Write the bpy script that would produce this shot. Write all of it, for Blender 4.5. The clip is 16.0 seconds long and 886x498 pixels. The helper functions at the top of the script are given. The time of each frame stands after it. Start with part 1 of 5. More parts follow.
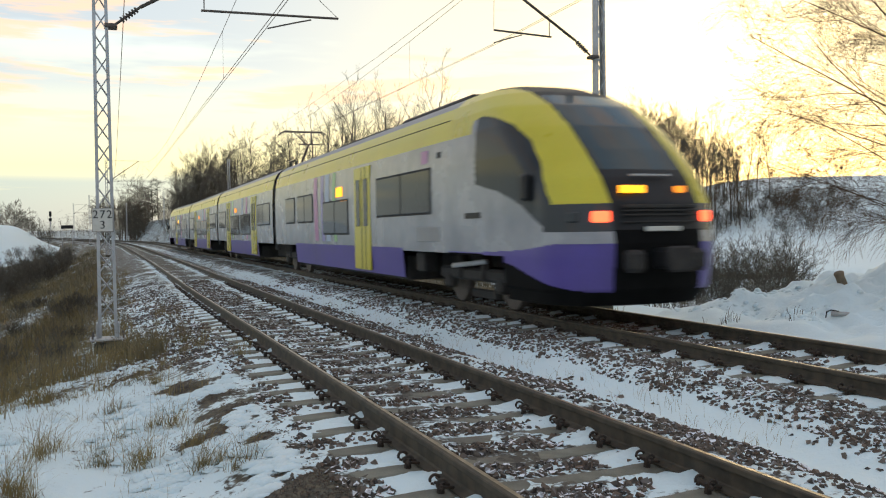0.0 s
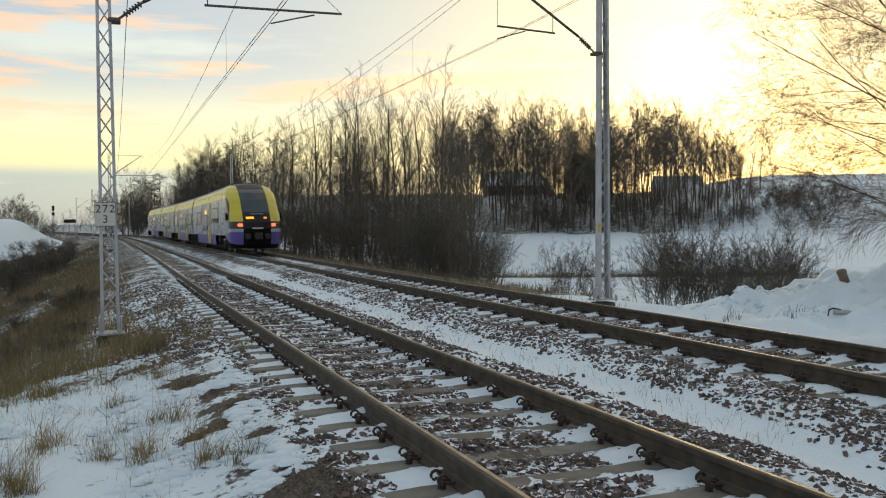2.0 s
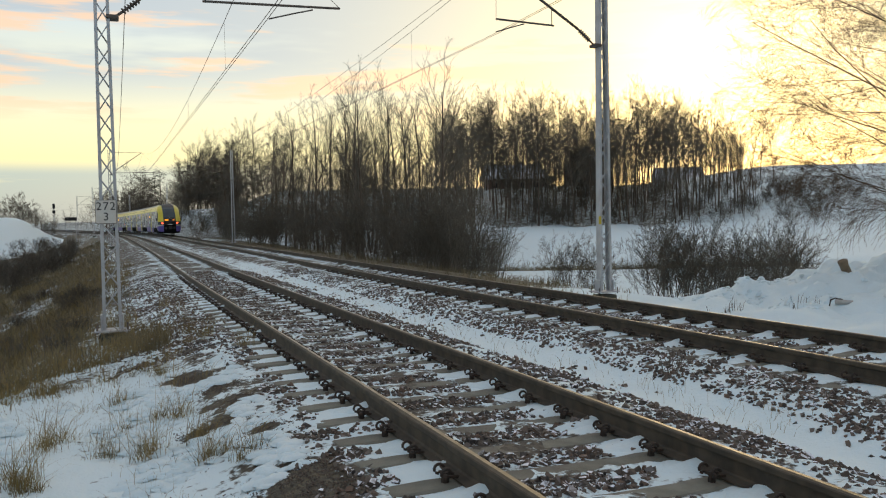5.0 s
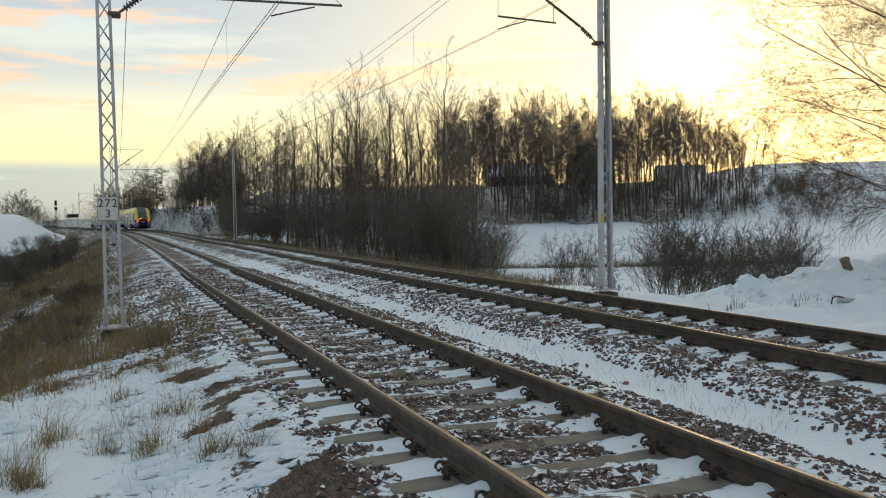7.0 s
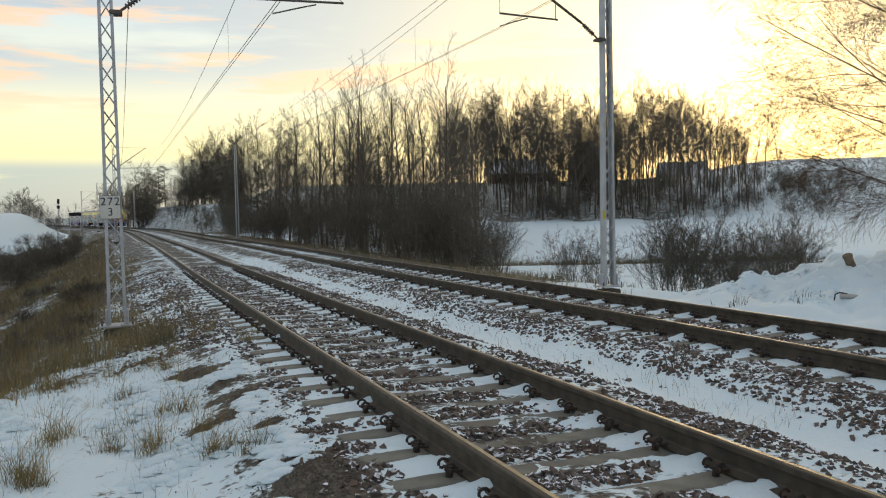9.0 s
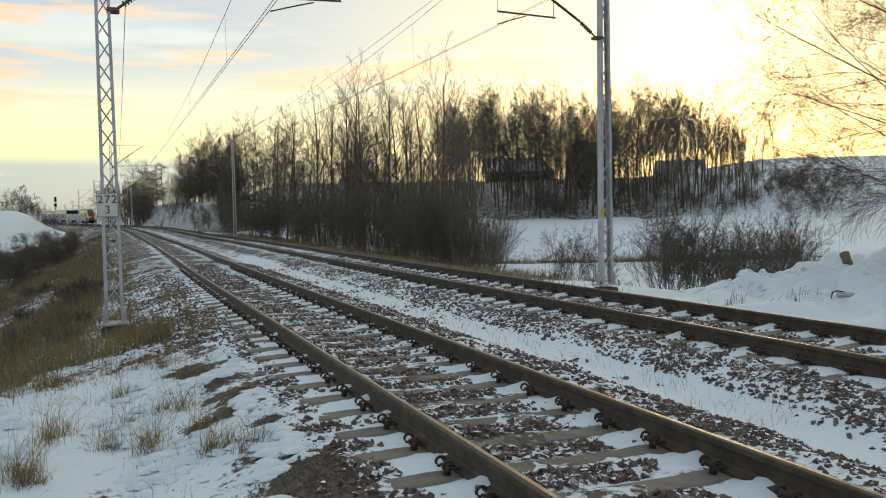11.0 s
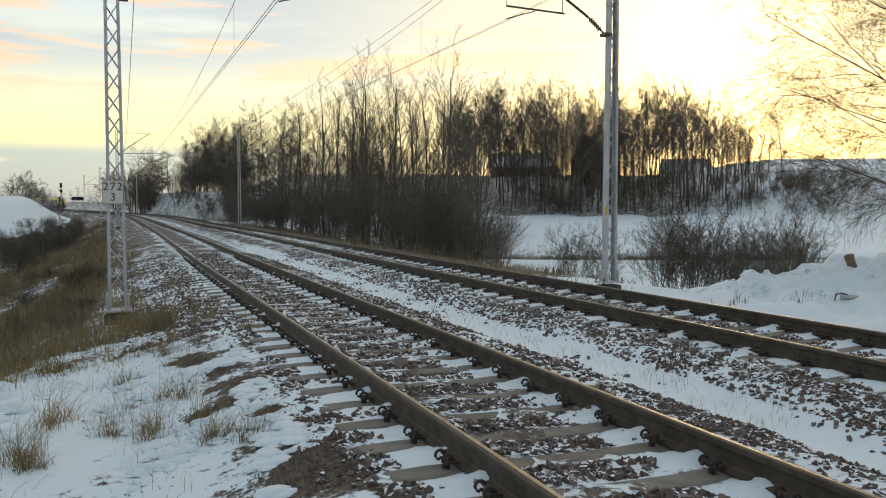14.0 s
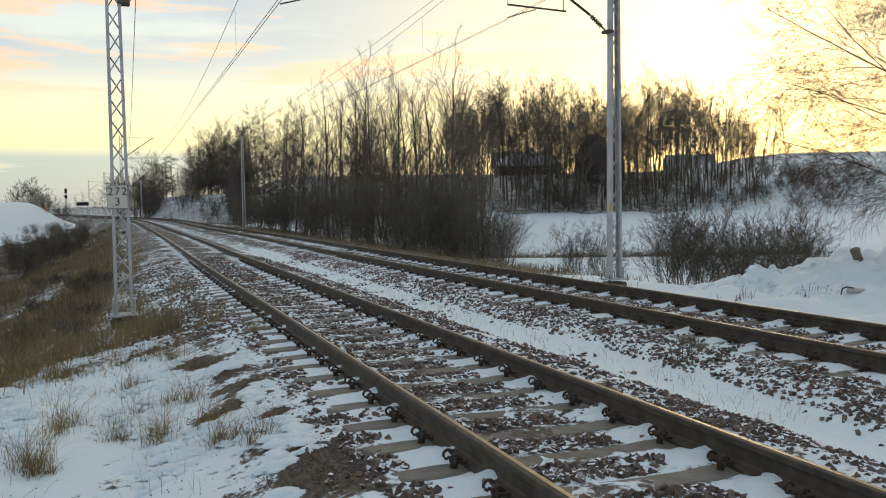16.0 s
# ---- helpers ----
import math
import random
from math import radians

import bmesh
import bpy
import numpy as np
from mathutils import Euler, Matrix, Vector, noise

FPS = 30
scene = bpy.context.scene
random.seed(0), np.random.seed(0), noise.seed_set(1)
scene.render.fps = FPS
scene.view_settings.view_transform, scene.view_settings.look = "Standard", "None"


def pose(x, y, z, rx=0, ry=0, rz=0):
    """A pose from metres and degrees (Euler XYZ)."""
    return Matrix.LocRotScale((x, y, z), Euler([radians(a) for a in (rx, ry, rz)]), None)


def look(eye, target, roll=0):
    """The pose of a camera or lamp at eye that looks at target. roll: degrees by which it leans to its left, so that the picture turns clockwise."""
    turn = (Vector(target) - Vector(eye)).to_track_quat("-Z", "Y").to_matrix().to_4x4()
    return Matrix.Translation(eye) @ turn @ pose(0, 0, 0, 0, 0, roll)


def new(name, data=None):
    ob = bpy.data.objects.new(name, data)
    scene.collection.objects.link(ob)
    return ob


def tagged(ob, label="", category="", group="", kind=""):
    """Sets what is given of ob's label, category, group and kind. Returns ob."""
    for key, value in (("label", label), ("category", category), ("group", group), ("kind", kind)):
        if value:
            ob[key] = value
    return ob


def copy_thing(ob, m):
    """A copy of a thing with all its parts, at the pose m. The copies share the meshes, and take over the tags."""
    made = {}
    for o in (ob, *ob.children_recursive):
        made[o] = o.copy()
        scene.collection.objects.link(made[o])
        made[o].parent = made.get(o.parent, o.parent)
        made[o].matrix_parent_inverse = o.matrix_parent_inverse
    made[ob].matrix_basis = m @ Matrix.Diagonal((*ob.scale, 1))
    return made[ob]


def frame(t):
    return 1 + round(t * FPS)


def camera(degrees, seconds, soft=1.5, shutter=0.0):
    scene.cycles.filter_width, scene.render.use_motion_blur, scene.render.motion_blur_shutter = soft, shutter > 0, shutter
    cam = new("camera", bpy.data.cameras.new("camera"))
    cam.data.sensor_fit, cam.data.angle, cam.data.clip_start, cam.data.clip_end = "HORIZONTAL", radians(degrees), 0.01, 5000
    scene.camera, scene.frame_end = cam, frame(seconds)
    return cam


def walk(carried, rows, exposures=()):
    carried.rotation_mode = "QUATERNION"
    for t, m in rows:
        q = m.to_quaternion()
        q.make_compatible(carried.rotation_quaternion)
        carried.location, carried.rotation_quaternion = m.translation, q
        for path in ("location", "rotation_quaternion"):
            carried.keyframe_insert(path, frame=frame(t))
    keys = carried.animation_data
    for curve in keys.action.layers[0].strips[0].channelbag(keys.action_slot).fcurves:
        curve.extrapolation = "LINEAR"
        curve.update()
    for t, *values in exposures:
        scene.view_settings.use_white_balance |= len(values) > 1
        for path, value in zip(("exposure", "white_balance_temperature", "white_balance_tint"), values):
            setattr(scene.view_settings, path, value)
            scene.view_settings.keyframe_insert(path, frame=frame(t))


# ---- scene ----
# camera: held by hand at one spot beside the line; heading, tilt and lean in degrees
EYE = Vector((0.0, 0.0, 1.458))
PATH = [
    (0, 23.663, -1.728, -0.783),
    (0.5, 23.607, -1.793, -0.775),
    (1, 23.506, -1.866, -0.697),
    (1.5, 23.489, -1.940, -0.637),
    (2, 23.502, -1.997, -0.495),
    (2.5, 23.538, -2.044, -0.600),
    (3, 23.504, -2.086, -0.966),
    (3.5, 23.467, -2.145, -1.249),
    (4, 23.453, -2.237, -1.142),
    (6.5, 23.395, -2.524, -1.048),
    (7, 23.315, -2.590, -1.002),
    (7.5, 23.302, -2.641, -0.833),
    (8, 23.271, -2.687, -0.838),
    (8.5, 23.200, -2.723, -1.076),
    (9, 23.155, -2.768, -1.177),
    (11.5, 23.339, -2.982, -1.116),
    (12, 23.330, -3.086, -1.035),
    (12.5, 23.295, -3.155, -0.603),
    (13, 23.269, -3.247, -0.075),
    (13.5, 23.166, -3.273, 0.139),
    (14, 23.050, -3.316, 0.051),
    (14.5, 22.966, -3.382, -0.079),
    (15, 22.931, -3.400, -0.141),
    (15.5, 22.829, -3.343, -0.382),
    (16, 22.723, -3.333, -0.839),
]


def aim(heading, tilt, lean):
    a, b = radians(heading), radians(tilt)
    way = Vector((math.sin(a) * math.cos(b), math.cos(a) * math.cos(b), math.sin(b)))
    return look(EYE, EYE + way, lean)


cam = camera(56.292, 16.0, soft=1.15, shutter=0.35)
walk(cam, [(t, aim(a, b, c)) for t, a, b, c in PATH],
     exposures=[(0, 0.28), (0.5, 0.06), (1.0, 0.0), (4.0, 0.0), (8.0, 0.05), (16.0, 0.09)])

# ---- sky and sun ----
SUN_AZ, SUN_EL = radians(43.0), radians(8.5)
SUN_DIR = Vector((math.sin(SUN_AZ) * math.cos(SUN_EL), math.cos(SUN_AZ) * math.cos(SUN_EL), math.sin(SUN_EL)))


class Net:
    """Short hand for node trees."""

    def __init__(self, tree):
        self.t = tree

    def n(self, kind, **kw):
        node = self.t.nodes.new(kind)
        for k, val in kw.items():
            if k == "blend":
                node.blend_type = val
            elif k == "op":
                node.operation = val
            elif k == "dtype":
                node.data_type = val
        return node

    def put(self, socket, val):
        if hasattr(val, "is_output"):
            self.t.links.new(val, socket)
        elif isinstance(val, (tuple, list)) and len(val) == 3 and socket.type == "RGBA":
            socket.default_value = (*val, 1)
        else:
            socket.default_value = val

    def math(self, op, a, b=0.0, clamp=False):
        m = self.n("ShaderNodeMath", op=op)
        m.use_clamp = clamp
        self.put(m.inputs[0], a)
        self.put(m.inputs[1], b)
        return m.outputs[0]

    def mix(self, f, a, b, blend="MIX"):
        m = self.n("ShaderNodeMix", dtype="RGBA", blend=blend)
        self.put(m.inputs[0], f)
        self.put(m.inputs[6], a)
        self.put(m.inputs[7], b)
        return m.outputs[2]

    def span(self, val, a, b, c=0.0, d=1.0):
        m = self.n("ShaderNodeMapRange")
        m.interpolation_type = "SMOOTHSTEP"
        for i, x in enumerate((val, a, b, c, d)):
            self.put(m.inputs[i], x)
        return m.outputs[0]

    def noise(self, vec, scale, detail=4.0, rough=0.55):
        m = self.n("ShaderNodeTexNoise")
        if vec is not None:
            self.put(m.inputs["Vector"], vec)
        self.put(m.inputs["Scale"], scale)
        self.put(m.inputs["Detail"], detail)
        self.put(m.inputs["Roughness"], rough)
        return m.outputs["Fac"]

    def ramp(self, val, stops):
        m = self.n("ShaderNodeValToRGB")
        e = m.color_ramp.elements
        while len(e) < len(stops):
            e.new(0.5)
        for el, (p, c) in zip(e, stops):
            el.position, el.color = p, (*c, 1)
        self.put(m.inputs[0], val)
        return m.outputs[0]


world = bpy.data.worlds.new("evening_sky")
scene.world = world
world.use_nodes = True
world.node_tree.nodes.clear()
k = Net(world.node_tree)
coord = k.n("ShaderNodeTexCoord").outputs["Generated"]
sep = k.n("ShaderNodeSeparateXYZ")
k.put(sep.inputs[0], coord)
up = sep.outputs[2]
dot = k.n("ShaderNodeVectorMath", op="DOT_PRODUCT")
k.put(dot.inputs[0], coord)
dot.inputs[1].default_value = SUN_DIR
toward = k.math("MAXIMUM", dot.outputs["Value"], 0.0)
clear = k.ramp(up, [(0.0, (0.66, 0.66, 0.55)), (0.035, (0.74, 0.71, 0.50)), (0.07, (0.92, 0.83, 0.44)), (0.13, (0.93, 0.86, 0.55)),
                    (0.22, (0.64, 0.71, 0.71)), (0.38, (0.34, 0.52, 0.68)), (1.0, (0.26, 0.47, 0.70))])
mp = k.n("ShaderNodeMapping")
k.put(mp.inputs[0], coord)
mp.inputs["Scale"].default_value = (1.9, 2.6, 18.0)
mp.inputs["Rotation"].default_value = (0.10, 0.05, 0.35)
streak = k.noise(mp.outputs[0], 2.1, 6.0, 0.58)
mp2 = k.n("ShaderNodeMapping")
k.put(mp2.inputs[0], coord)
mp2.inputs["Scale"].default_value = (1.3, 1.7, 9.0)
mp2.inputs["Location"].default_value = (3.1, 1.7, 0.4)
bank = k.noise(mp2.outputs[0], 1.4, 5.0, 0.55)
high = k.span(up, 0.10, 0.19)
grey = k.math("MULTIPLY", k.span(bank, 0.37, 0.50), high)
sky1 = k.mix(grey, clear, (0.49, 0.535, 0.57))
away = k.span(dot.outputs["Value"], -0.35, 0.62)
sky1 = k.mix(away, k.mix(k.span(up, 0.0, 0.5), (0.36, 0.42, 0.48), (0.27, 0.42, 0.58)), sky1)
peach = k.math("MULTIPLY", k.span(streak, 0.50, 0.60), k.span(up, 0.09, 0.15))
sky2 = k.mix(k.math("MULTIPLY", peach, 0.85), sky1, (1.0, 0.62, 0.36))
low_bank = k.math("MULTIPLY", k.math("MULTIPLY", k.span(streak, 0.28, 0.44), k.span(up, 0.068, 0.05)), k.span(dot.outputs["Value"], 0.91, 0.80))
sky2 = k.mix(k.math("MULTIPLY", low_bank, 0.92), sky2, (0.36, 0.46, 0.49))
glow_w = k.math("POWER", toward, 14.0)
glow_n = k.math("POWER", toward, 130.0)
warm = k.mix(1.0, k.mix(k.math("MULTIPLY", glow_w, 0.75), sky2, (1.0, 0.78, 0.27)),
             k.mix(glow_n, (0, 0, 0), (0.75, 0.62, 0.30)), "ADD")
bg = k.n("ShaderNodeBackground")
k.put(bg.inputs[0], warm)
bg.inputs[1].default_value = 0.95
nish = k.n("ShaderNodeTexSky")
nish.sky_type = "NISHITA"
nish.sun_disc = False
nish.sun_elevation, nish.sun_rotation = SUN_EL, SUN_AZ
bg2 = k.n("ShaderNodeBackground")
k.put(bg2.inputs[0], nish.outputs[0])
bg2.inputs[1].default_value = 0.04
add = k.n("ShaderNodeAddShader")
k.put(add.inputs[0], bg.outputs[0])
k.put(add.inputs[1], bg2.outputs[0])
k.put(k.n("ShaderNodeOutputWorld").inputs[0], add.outputs[0])

sun_data = bpy.data.lights.new("sun", "SUN")
sun_data.energy, sun_data.angle, sun_data.color = 0.18, radians(12), (1.0, 0.78, 0.5)
sun = new("sun", sun_data)
sun.matrix_basis = look(SUN_DIR * 300, (0, 0, 0))

# ---- materials ----


def material(name):
    m = bpy.data.materials.new(name)
    m.use_nodes = True
    kk = Net(m.node_tree)
    b = m.node_tree.nodes["Principled BSDF"]
    return m, kk, b


def bump(kk, b, height, strength, dist=0.02):
    n = kk.n("ShaderNodeBump")
    n.inputs["Strength"].default_value = strength
    n.inputs["Distance"].default_value = dist
    kk.put(n.inputs["Height"], height)
    kk.put(b.inputs["Normal"], n.outputs[0])


def surface(name, c1, c2, scale=8.0, rough=0.6, metal=0.0, fine=60.0, relief=0.2, dirt=None, vary=0.0, spec=0.5):
    """Two colours mixed by a broad noise, a fine grain over them, relief, optional dirt, and a shift from piece to piece."""
    m, kk, b = material(name)
    co = kk.n("ShaderNodeTexCoord").outputs["Object"]
    broad = kk.noise(co, scale, 5.0)
    grain = kk.noise(co, fine, 3.0)
    col = kk.mix(kk.span(broad, 0.35, 0.65), c1, c2)
    col = kk.mix(kk.math("MULTIPLY", grain, 0.35), col, tuple(x * 0.55 for x in c1))
    if dirt:
        col = kk.mix(kk.math("MULTIPLY", kk.span(kk.noise(co, scale * 0.35, 6.0, 0.65), 0.5, 0.72), 0.7), col, dirt)
    if vary:
        r = kk.n("ShaderNodeObjectInfo").outputs["Random"]
        h = kk.n("ShaderNodeHueSaturation")
        kk.put(h.inputs["Value"], kk.math("ADD", kk.math("MULTIPLY", r, vary), 1 - vary / 2))
        kk.put(h.inputs["Color"], col)
        col = h.outputs[0]
    kk.put(b.inputs["Base Color"], col)
    b.inputs["Metallic"].default_value = metal
    b.inputs["Specular IOR Level"].default_value = spec
    kk.put(b.inputs["Roughness"], kk.math("ADD", kk.math("MULTIPLY", broad, 0.2), rough - 0.1))
    if relief:
        bump(kk, b, kk.math("ADD", grain, broad), relief)
    return m


def glowing(name, colour, power):
    m, kk, b = material(name)
    b.inputs["Base Color"].default_value = (*colour, 1)
    b.inputs["Emission Color"].default_value = (*colour, 1)
    b.inputs["Emission Strength"].default_value = power
    return m


def ground_material():
    """Snow over gravel and dead grass: the cover comes from the mesh, broken up by noise."""
    m, kk, b = material("snowy_ground")
    co = kk.n("ShaderNodeTexCoord").outputs["Object"]
    cover = kk.n("ShaderNodeAttribute")
    cover.attribute_name = "snow_cover"
    gravel = kk.n("ShaderNodeAttribute")
    gravel.attribute_name = "gravel"
    n1, n2, n3 = kk.noise(co, 1.3, 6.0, 0.6), kk.noise(co, 17.0, 4.0, 0.6), kk.noise(co, 60.0, 3.0)
    n4 = kk.noise(co, 3.6, 5.0, 0.6)
    blend = kk.math("ADD", kk.math("MULTIPLY", n1, 0.3), kk.math("ADD", kk.math("MULTIPLY", n2, 0.28), kk.math("MULTIPLY", n4, 0.42)))
    snow_f = kk.span(kk.math("ADD", blend, kk.math("SUBTRACT", cover.outputs["Fac"], 0.5)), 0.47, 0.53)
    vor = kk.n("ShaderNodeTexVoronoi")
    kk.put(vor.inputs["Vector"], co)
    vor.inputs["Scale"].default_value = 19.0
    stone = kk.mix(vor.outputs["Color"], (0.05, 0.046, 0.037), (0.15, 0.132, 0.105))
    stone = kk.mix(kk.math("MULTIPLY", n3, 0.6), stone, (0.05, 0.04, 0.035))
    earth = kk.mix(kk.span(n2, 0.4, 0.62), (0.052, 0.046, 0.031), (0.145, 0.122, 0.075))
    under = kk.mix(gravel.outputs["Fac"], earth, stone)
    white = kk.mix(n1, (0.73, 0.83, 0.85), (0.65, 0.77, 0.80))
    kk.put(b.inputs["Base Color"], kk.mix(snow_f, under, white))
    b.inputs["Roughness"].default_value = 0.7
    b.inputs["Specular IOR Level"].default_value = 0.25
    hgt = kk.math("ADD", kk.math("MULTIPLY", snow_f, 0.8), kk.math("ADD", n2, kk.math("MULTIPLY", n3, 0.3)))
    bump(kk, b, hgt, 0.5, 0.03)
    return m


def stone_material():
    m, kk, b = material("ballast_stone")
    geo = kk.n("ShaderNodeNewGeometry")
    co = kk.n("ShaderNodeTexCoord").outputs["Object"]
    col = kk.ramp(geo.outputs["Random Per Island"], [(0.0, (0.042, 0.036, 0.032)), (0.35, (0.118, 0.088, 0.064)), (0.6, (0.145, 0.122, 0.096)),
                                                     (0.8, (0.165, 0.105, 0.07)), (1.0, (0.20, 0.17, 0.145))])
    col = kk.mix(kk.math("MULTIPLY", kk.noise(co, 90.0), 0.5), col, (0.05, 0.04, 0.035))
    sepn = kk.n("ShaderNodeSeparateXYZ")
    kk.put(sepn.inputs[0], geo.outputs["Normal"])
    snow = kk.math("MULTIPLY", kk.span(sepn.outputs[2], 0.72, 0.92), kk.span(kk.noise(co, 5.0, 5.0), 0.47, 0.56))
    kk.put(b.inputs["Base Color"], kk.mix(snow, col, (0.78, 0.80, 0.84)))
    b.inputs["Roughness"].default_value = 0.8
    return m


def rail_material(side):
    m, kk, b = material("rail_side" if side else "rail_head")
    co = kk.n("ShaderNodeTexCoord").outputs["Object"]
    n = kk.noise(co, 7.0, 5.0)
    if side:
        kk.put(b.inputs["Base Color"], kk.mix(kk.span(n, 0.35, 0.65), (0.040, 0.032, 0.022), (0.074, 0.058, 0.038)))
        b.inputs["Roughness"].default_value = 0.75
    else:
        kk.put(b.inputs["Base Color"], kk.mix(kk.span(n, 0.35, 0.65), (0.32, 0.27, 0.20), (0.19, 0.15, 0.10)))
        b.inputs["Metallic"].default_value = 0.8
        b.inputs["Roughness"].default_value = 0.38
    return m


def glass_material(name, tint, rough=0.06, spec=0.32):
    m, kk, b = material(name)
    co = kk.n("ShaderNodeTexCoord").outputs["Object"]
    kk.put(b.inputs["Base Color"], kk.mix(kk.noise(co, 0.9, 3.0), tint, tuple(x * 2.2 for x in tint)))
    b.inputs["Roughness"].default_value = rough
    b.inputs["Specular IOR Level"].default_value = spec
    return m


GROUND, STONE = ground_material(), stone_material()
RAIL_SIDE, RAIL_HEAD = rail_material(True), rail_material(False)
CONCRETE = surface("sleeper_concrete", (0.165, 0.16, 0.125), (0.235, 0.225, 0.18), 5.0, 0.85, 0, 120.0, 0.3, (0.12, 0.10, 0.085), 0.3)
CLIP = surface("rusty_clip", (0.035, 0.027, 0.022), (0.07, 0.045, 0.03), 30.0, 0.7, 0.3)
GALV = surface("galvanised_steel", (0.42, 0.43, 0.44), (0.55, 0.56, 0.57), 3.0, 0.55, 0.3, 80.0, 0.05, (0.33, 0.31, 0.28))
DARKSTEEL = surface("weathered_steel", (0.10, 0.085, 0.075), (0.17, 0.14, 0.12), 6.0, 0.6, 0.5)
WIRE = surface("dark_wire", (0.10, 0.075, 0.055), (0.14, 0.10, 0.07), 4.0, 0.5, 0.6, relief=0)
BASE = surface("foundation_concrete", (0.045, 0.047, 0.036), (0.085, 0.085, 0.065), 3.0, 0.9, 0, 90.0, 0.4)
WHITE = surface("white_car_paint", (0.27, 0.275, 0.29), (0.42, 0.42, 0.43), 0.7, 0.26, 0, 30.0, 0.0, (0.22, 0.215, 0.20))
YELLOW = surface("yellow_car_paint", (0.60, 0.50, 0.025), (0.66, 0.56, 0.04), 0.8, 0.30, 0, 30.0, 0.0, (0.50, 0.42, 0.05))
PURPLE = surface("purple_car_paint", (0.095, 0.065, 0.30), (0.12, 0.085, 0.36), 0.9, 0.35, 0, 30.0, 0.0, (0.09, 0.07, 0.2))
GREY = surface("grey_roof_paint", (0.26, 0.26, 0.27), (0.34, 0.34, 0.34), 1.0, 0.5, 0, 30.0, 0.05, (0.18, 0.17, 0.16))
BLACK = surface("black_plastic", (0.012, 0.012, 0.013), (0.02, 0.02, 0.022), 3.0, 0.5, 0, 60.0, 0.05, spec=0.3)
UNDER = surface("dirty_running_gear", (0.02, 0.018, 0.017), (0.042, 0.037, 0.032), 4.0, 0.8, 0, 60.0, 0.2)
# black of the apron, and the painted-in shade of the coupler's hollow
SHADE_APRON_BLACK = surface("shade_and_apron_black", (0.006, 0.006, 0.006), (0.010, 0.010, 0.010), 3.0, 0.8, 0, 60.0, 0.05, spec=0.08)
RUBBER = surface("black_rubber", (0.02, 0.02, 0.02), (0.035, 0.035, 0.035), 8.0, 0.85)
PANE = glass_material("tinted_glass", (0.022, 0.024, 0.026), 0.06, 0.16)
SCREEN = glass_material("windscreen_glass", (0.03, 0.038, 0.04), 0.10)
RED_LIGHT = glowing("red_tail_light", (1.0, 0.10, 0.035), 3.0)
AMBER = glowing("amber_display", (1.0, 0.36, 0.015), 2.0)
AMBER_DIM = glowing("dim_amber_display", (1.0, 0.30, 0.02), 0.9)
LAMP = glass_material("lamp_glass", (0.03, 0.032, 0.034), 0.15)
PINK = surface("pink_stripe", (0.50, 0.22, 0.40), (0.55, 0.26, 0.45), 1.0, 0.4, relief=0)
VIOLET = surface("violet_stripe", (0.30, 0.26, 0.50), (0.34, 0.30, 0.55), 1.0, 0.4, relief=0)
SKYBLUE = surface("blue_stripe", (0.38, 0.46, 0.60), (0.42, 0.5, 0.64), 1.0, 0.4, relief=0)
GREEN = surface("green_stripe", (0.30, 0.52, 0.24), (0.34, 0.56, 0.28), 1.0, 0.4, relief=0)
BARK = surface("grey_brown_bark", (0.11, 0.085, 0.066), (0.18, 0.145, 0.115), 1.5, 0.9, 0, 25.0, 0.5, vary=0.4, spec=0.1)
TWIG = surface("brown_twigs", (0.118, 0.102, 0.079), (0.19, 0.166, 0.128), 0.6, 0.9, 0, 10.0, 0.0, vary=0.4, spec=0.1)
BIRCH = surface("birch_twigs", (0.105, 0.068, 0.042), (0.17, 0.108, 0.066), 1.0, 0.8, 0, 20.0, 0.0, spec=0.15)
SCRUB = surface("scrub_twigs", (0.108, 0.096, 0.078), (0.17, 0.152, 0.122), 1.0, 0.9, 0, 15.0, 0.0, vary=0.4, spec=0.1)
NEEDLE = surface("dark_conifer", (0.018, 0.022, 0.014), (0.04, 0.042, 0.026), 0.8, 0.9, 0, 12.0, 0.0, vary=0.4, spec=0.1)
DRY = surface("dry_grass", (0.22, 0.165, 0.07), (0.36, 0.275, 0.125), 1.1, 0.9, 0, 30.0, 0.0, (0.12, 0.075, 0.04), spec=0.1)
DARKGRASS = surface("dead_brown_grass", (0.155, 0.13, 0.082), (0.29, 0.245, 0.15), 0.5, 0.9, 0, 20.0, 0.0, (0.085, 0.06, 0.038), spec=0.1)
SIGNWHITE = surface("sign_enamel", (0.62, 0.60, 0.54), (0.68, 0.66, 0.60), 3.0, 0.45, 0, 60.0, 0.0, (0.48, 0.44, 0.36))
SIGNBLACK = surface("sign_black", (0.02, 0.02, 0.02), (0.03, 0.03, 0.03), 3.0, 0.5, relief=0)
PLASTER = surface("house_plaster", (0.22, 0.19, 0.16), (0.30, 0.26, 0.22), 0.8, 0.9)
BRICKRED = surface("barn_wall", (0.10, 0.065, 0.05), (0.15, 0.10, 0.075), 0.8, 0.9)
ROOFSNOW = surface("snowy_roof", (0.36, 0.38, 0.41), (0.46, 0.48, 0.51), 0.6, 0.8, 0, 12.0, 0.2, (0.40, 0.38, 0.36))
WOOD = surface("grey_timber", (0.13, 0.095, 0.065), (0.22, 0.165, 0.115), 4.0, 0.85, 0, 50.0, 0.4)
ENDGRAIN = surface("cut_wood", (0.15, 0.115, 0.075), (0.23, 0.175, 0.115), 6.0, 0.85, 0, 60.0, 0.3)
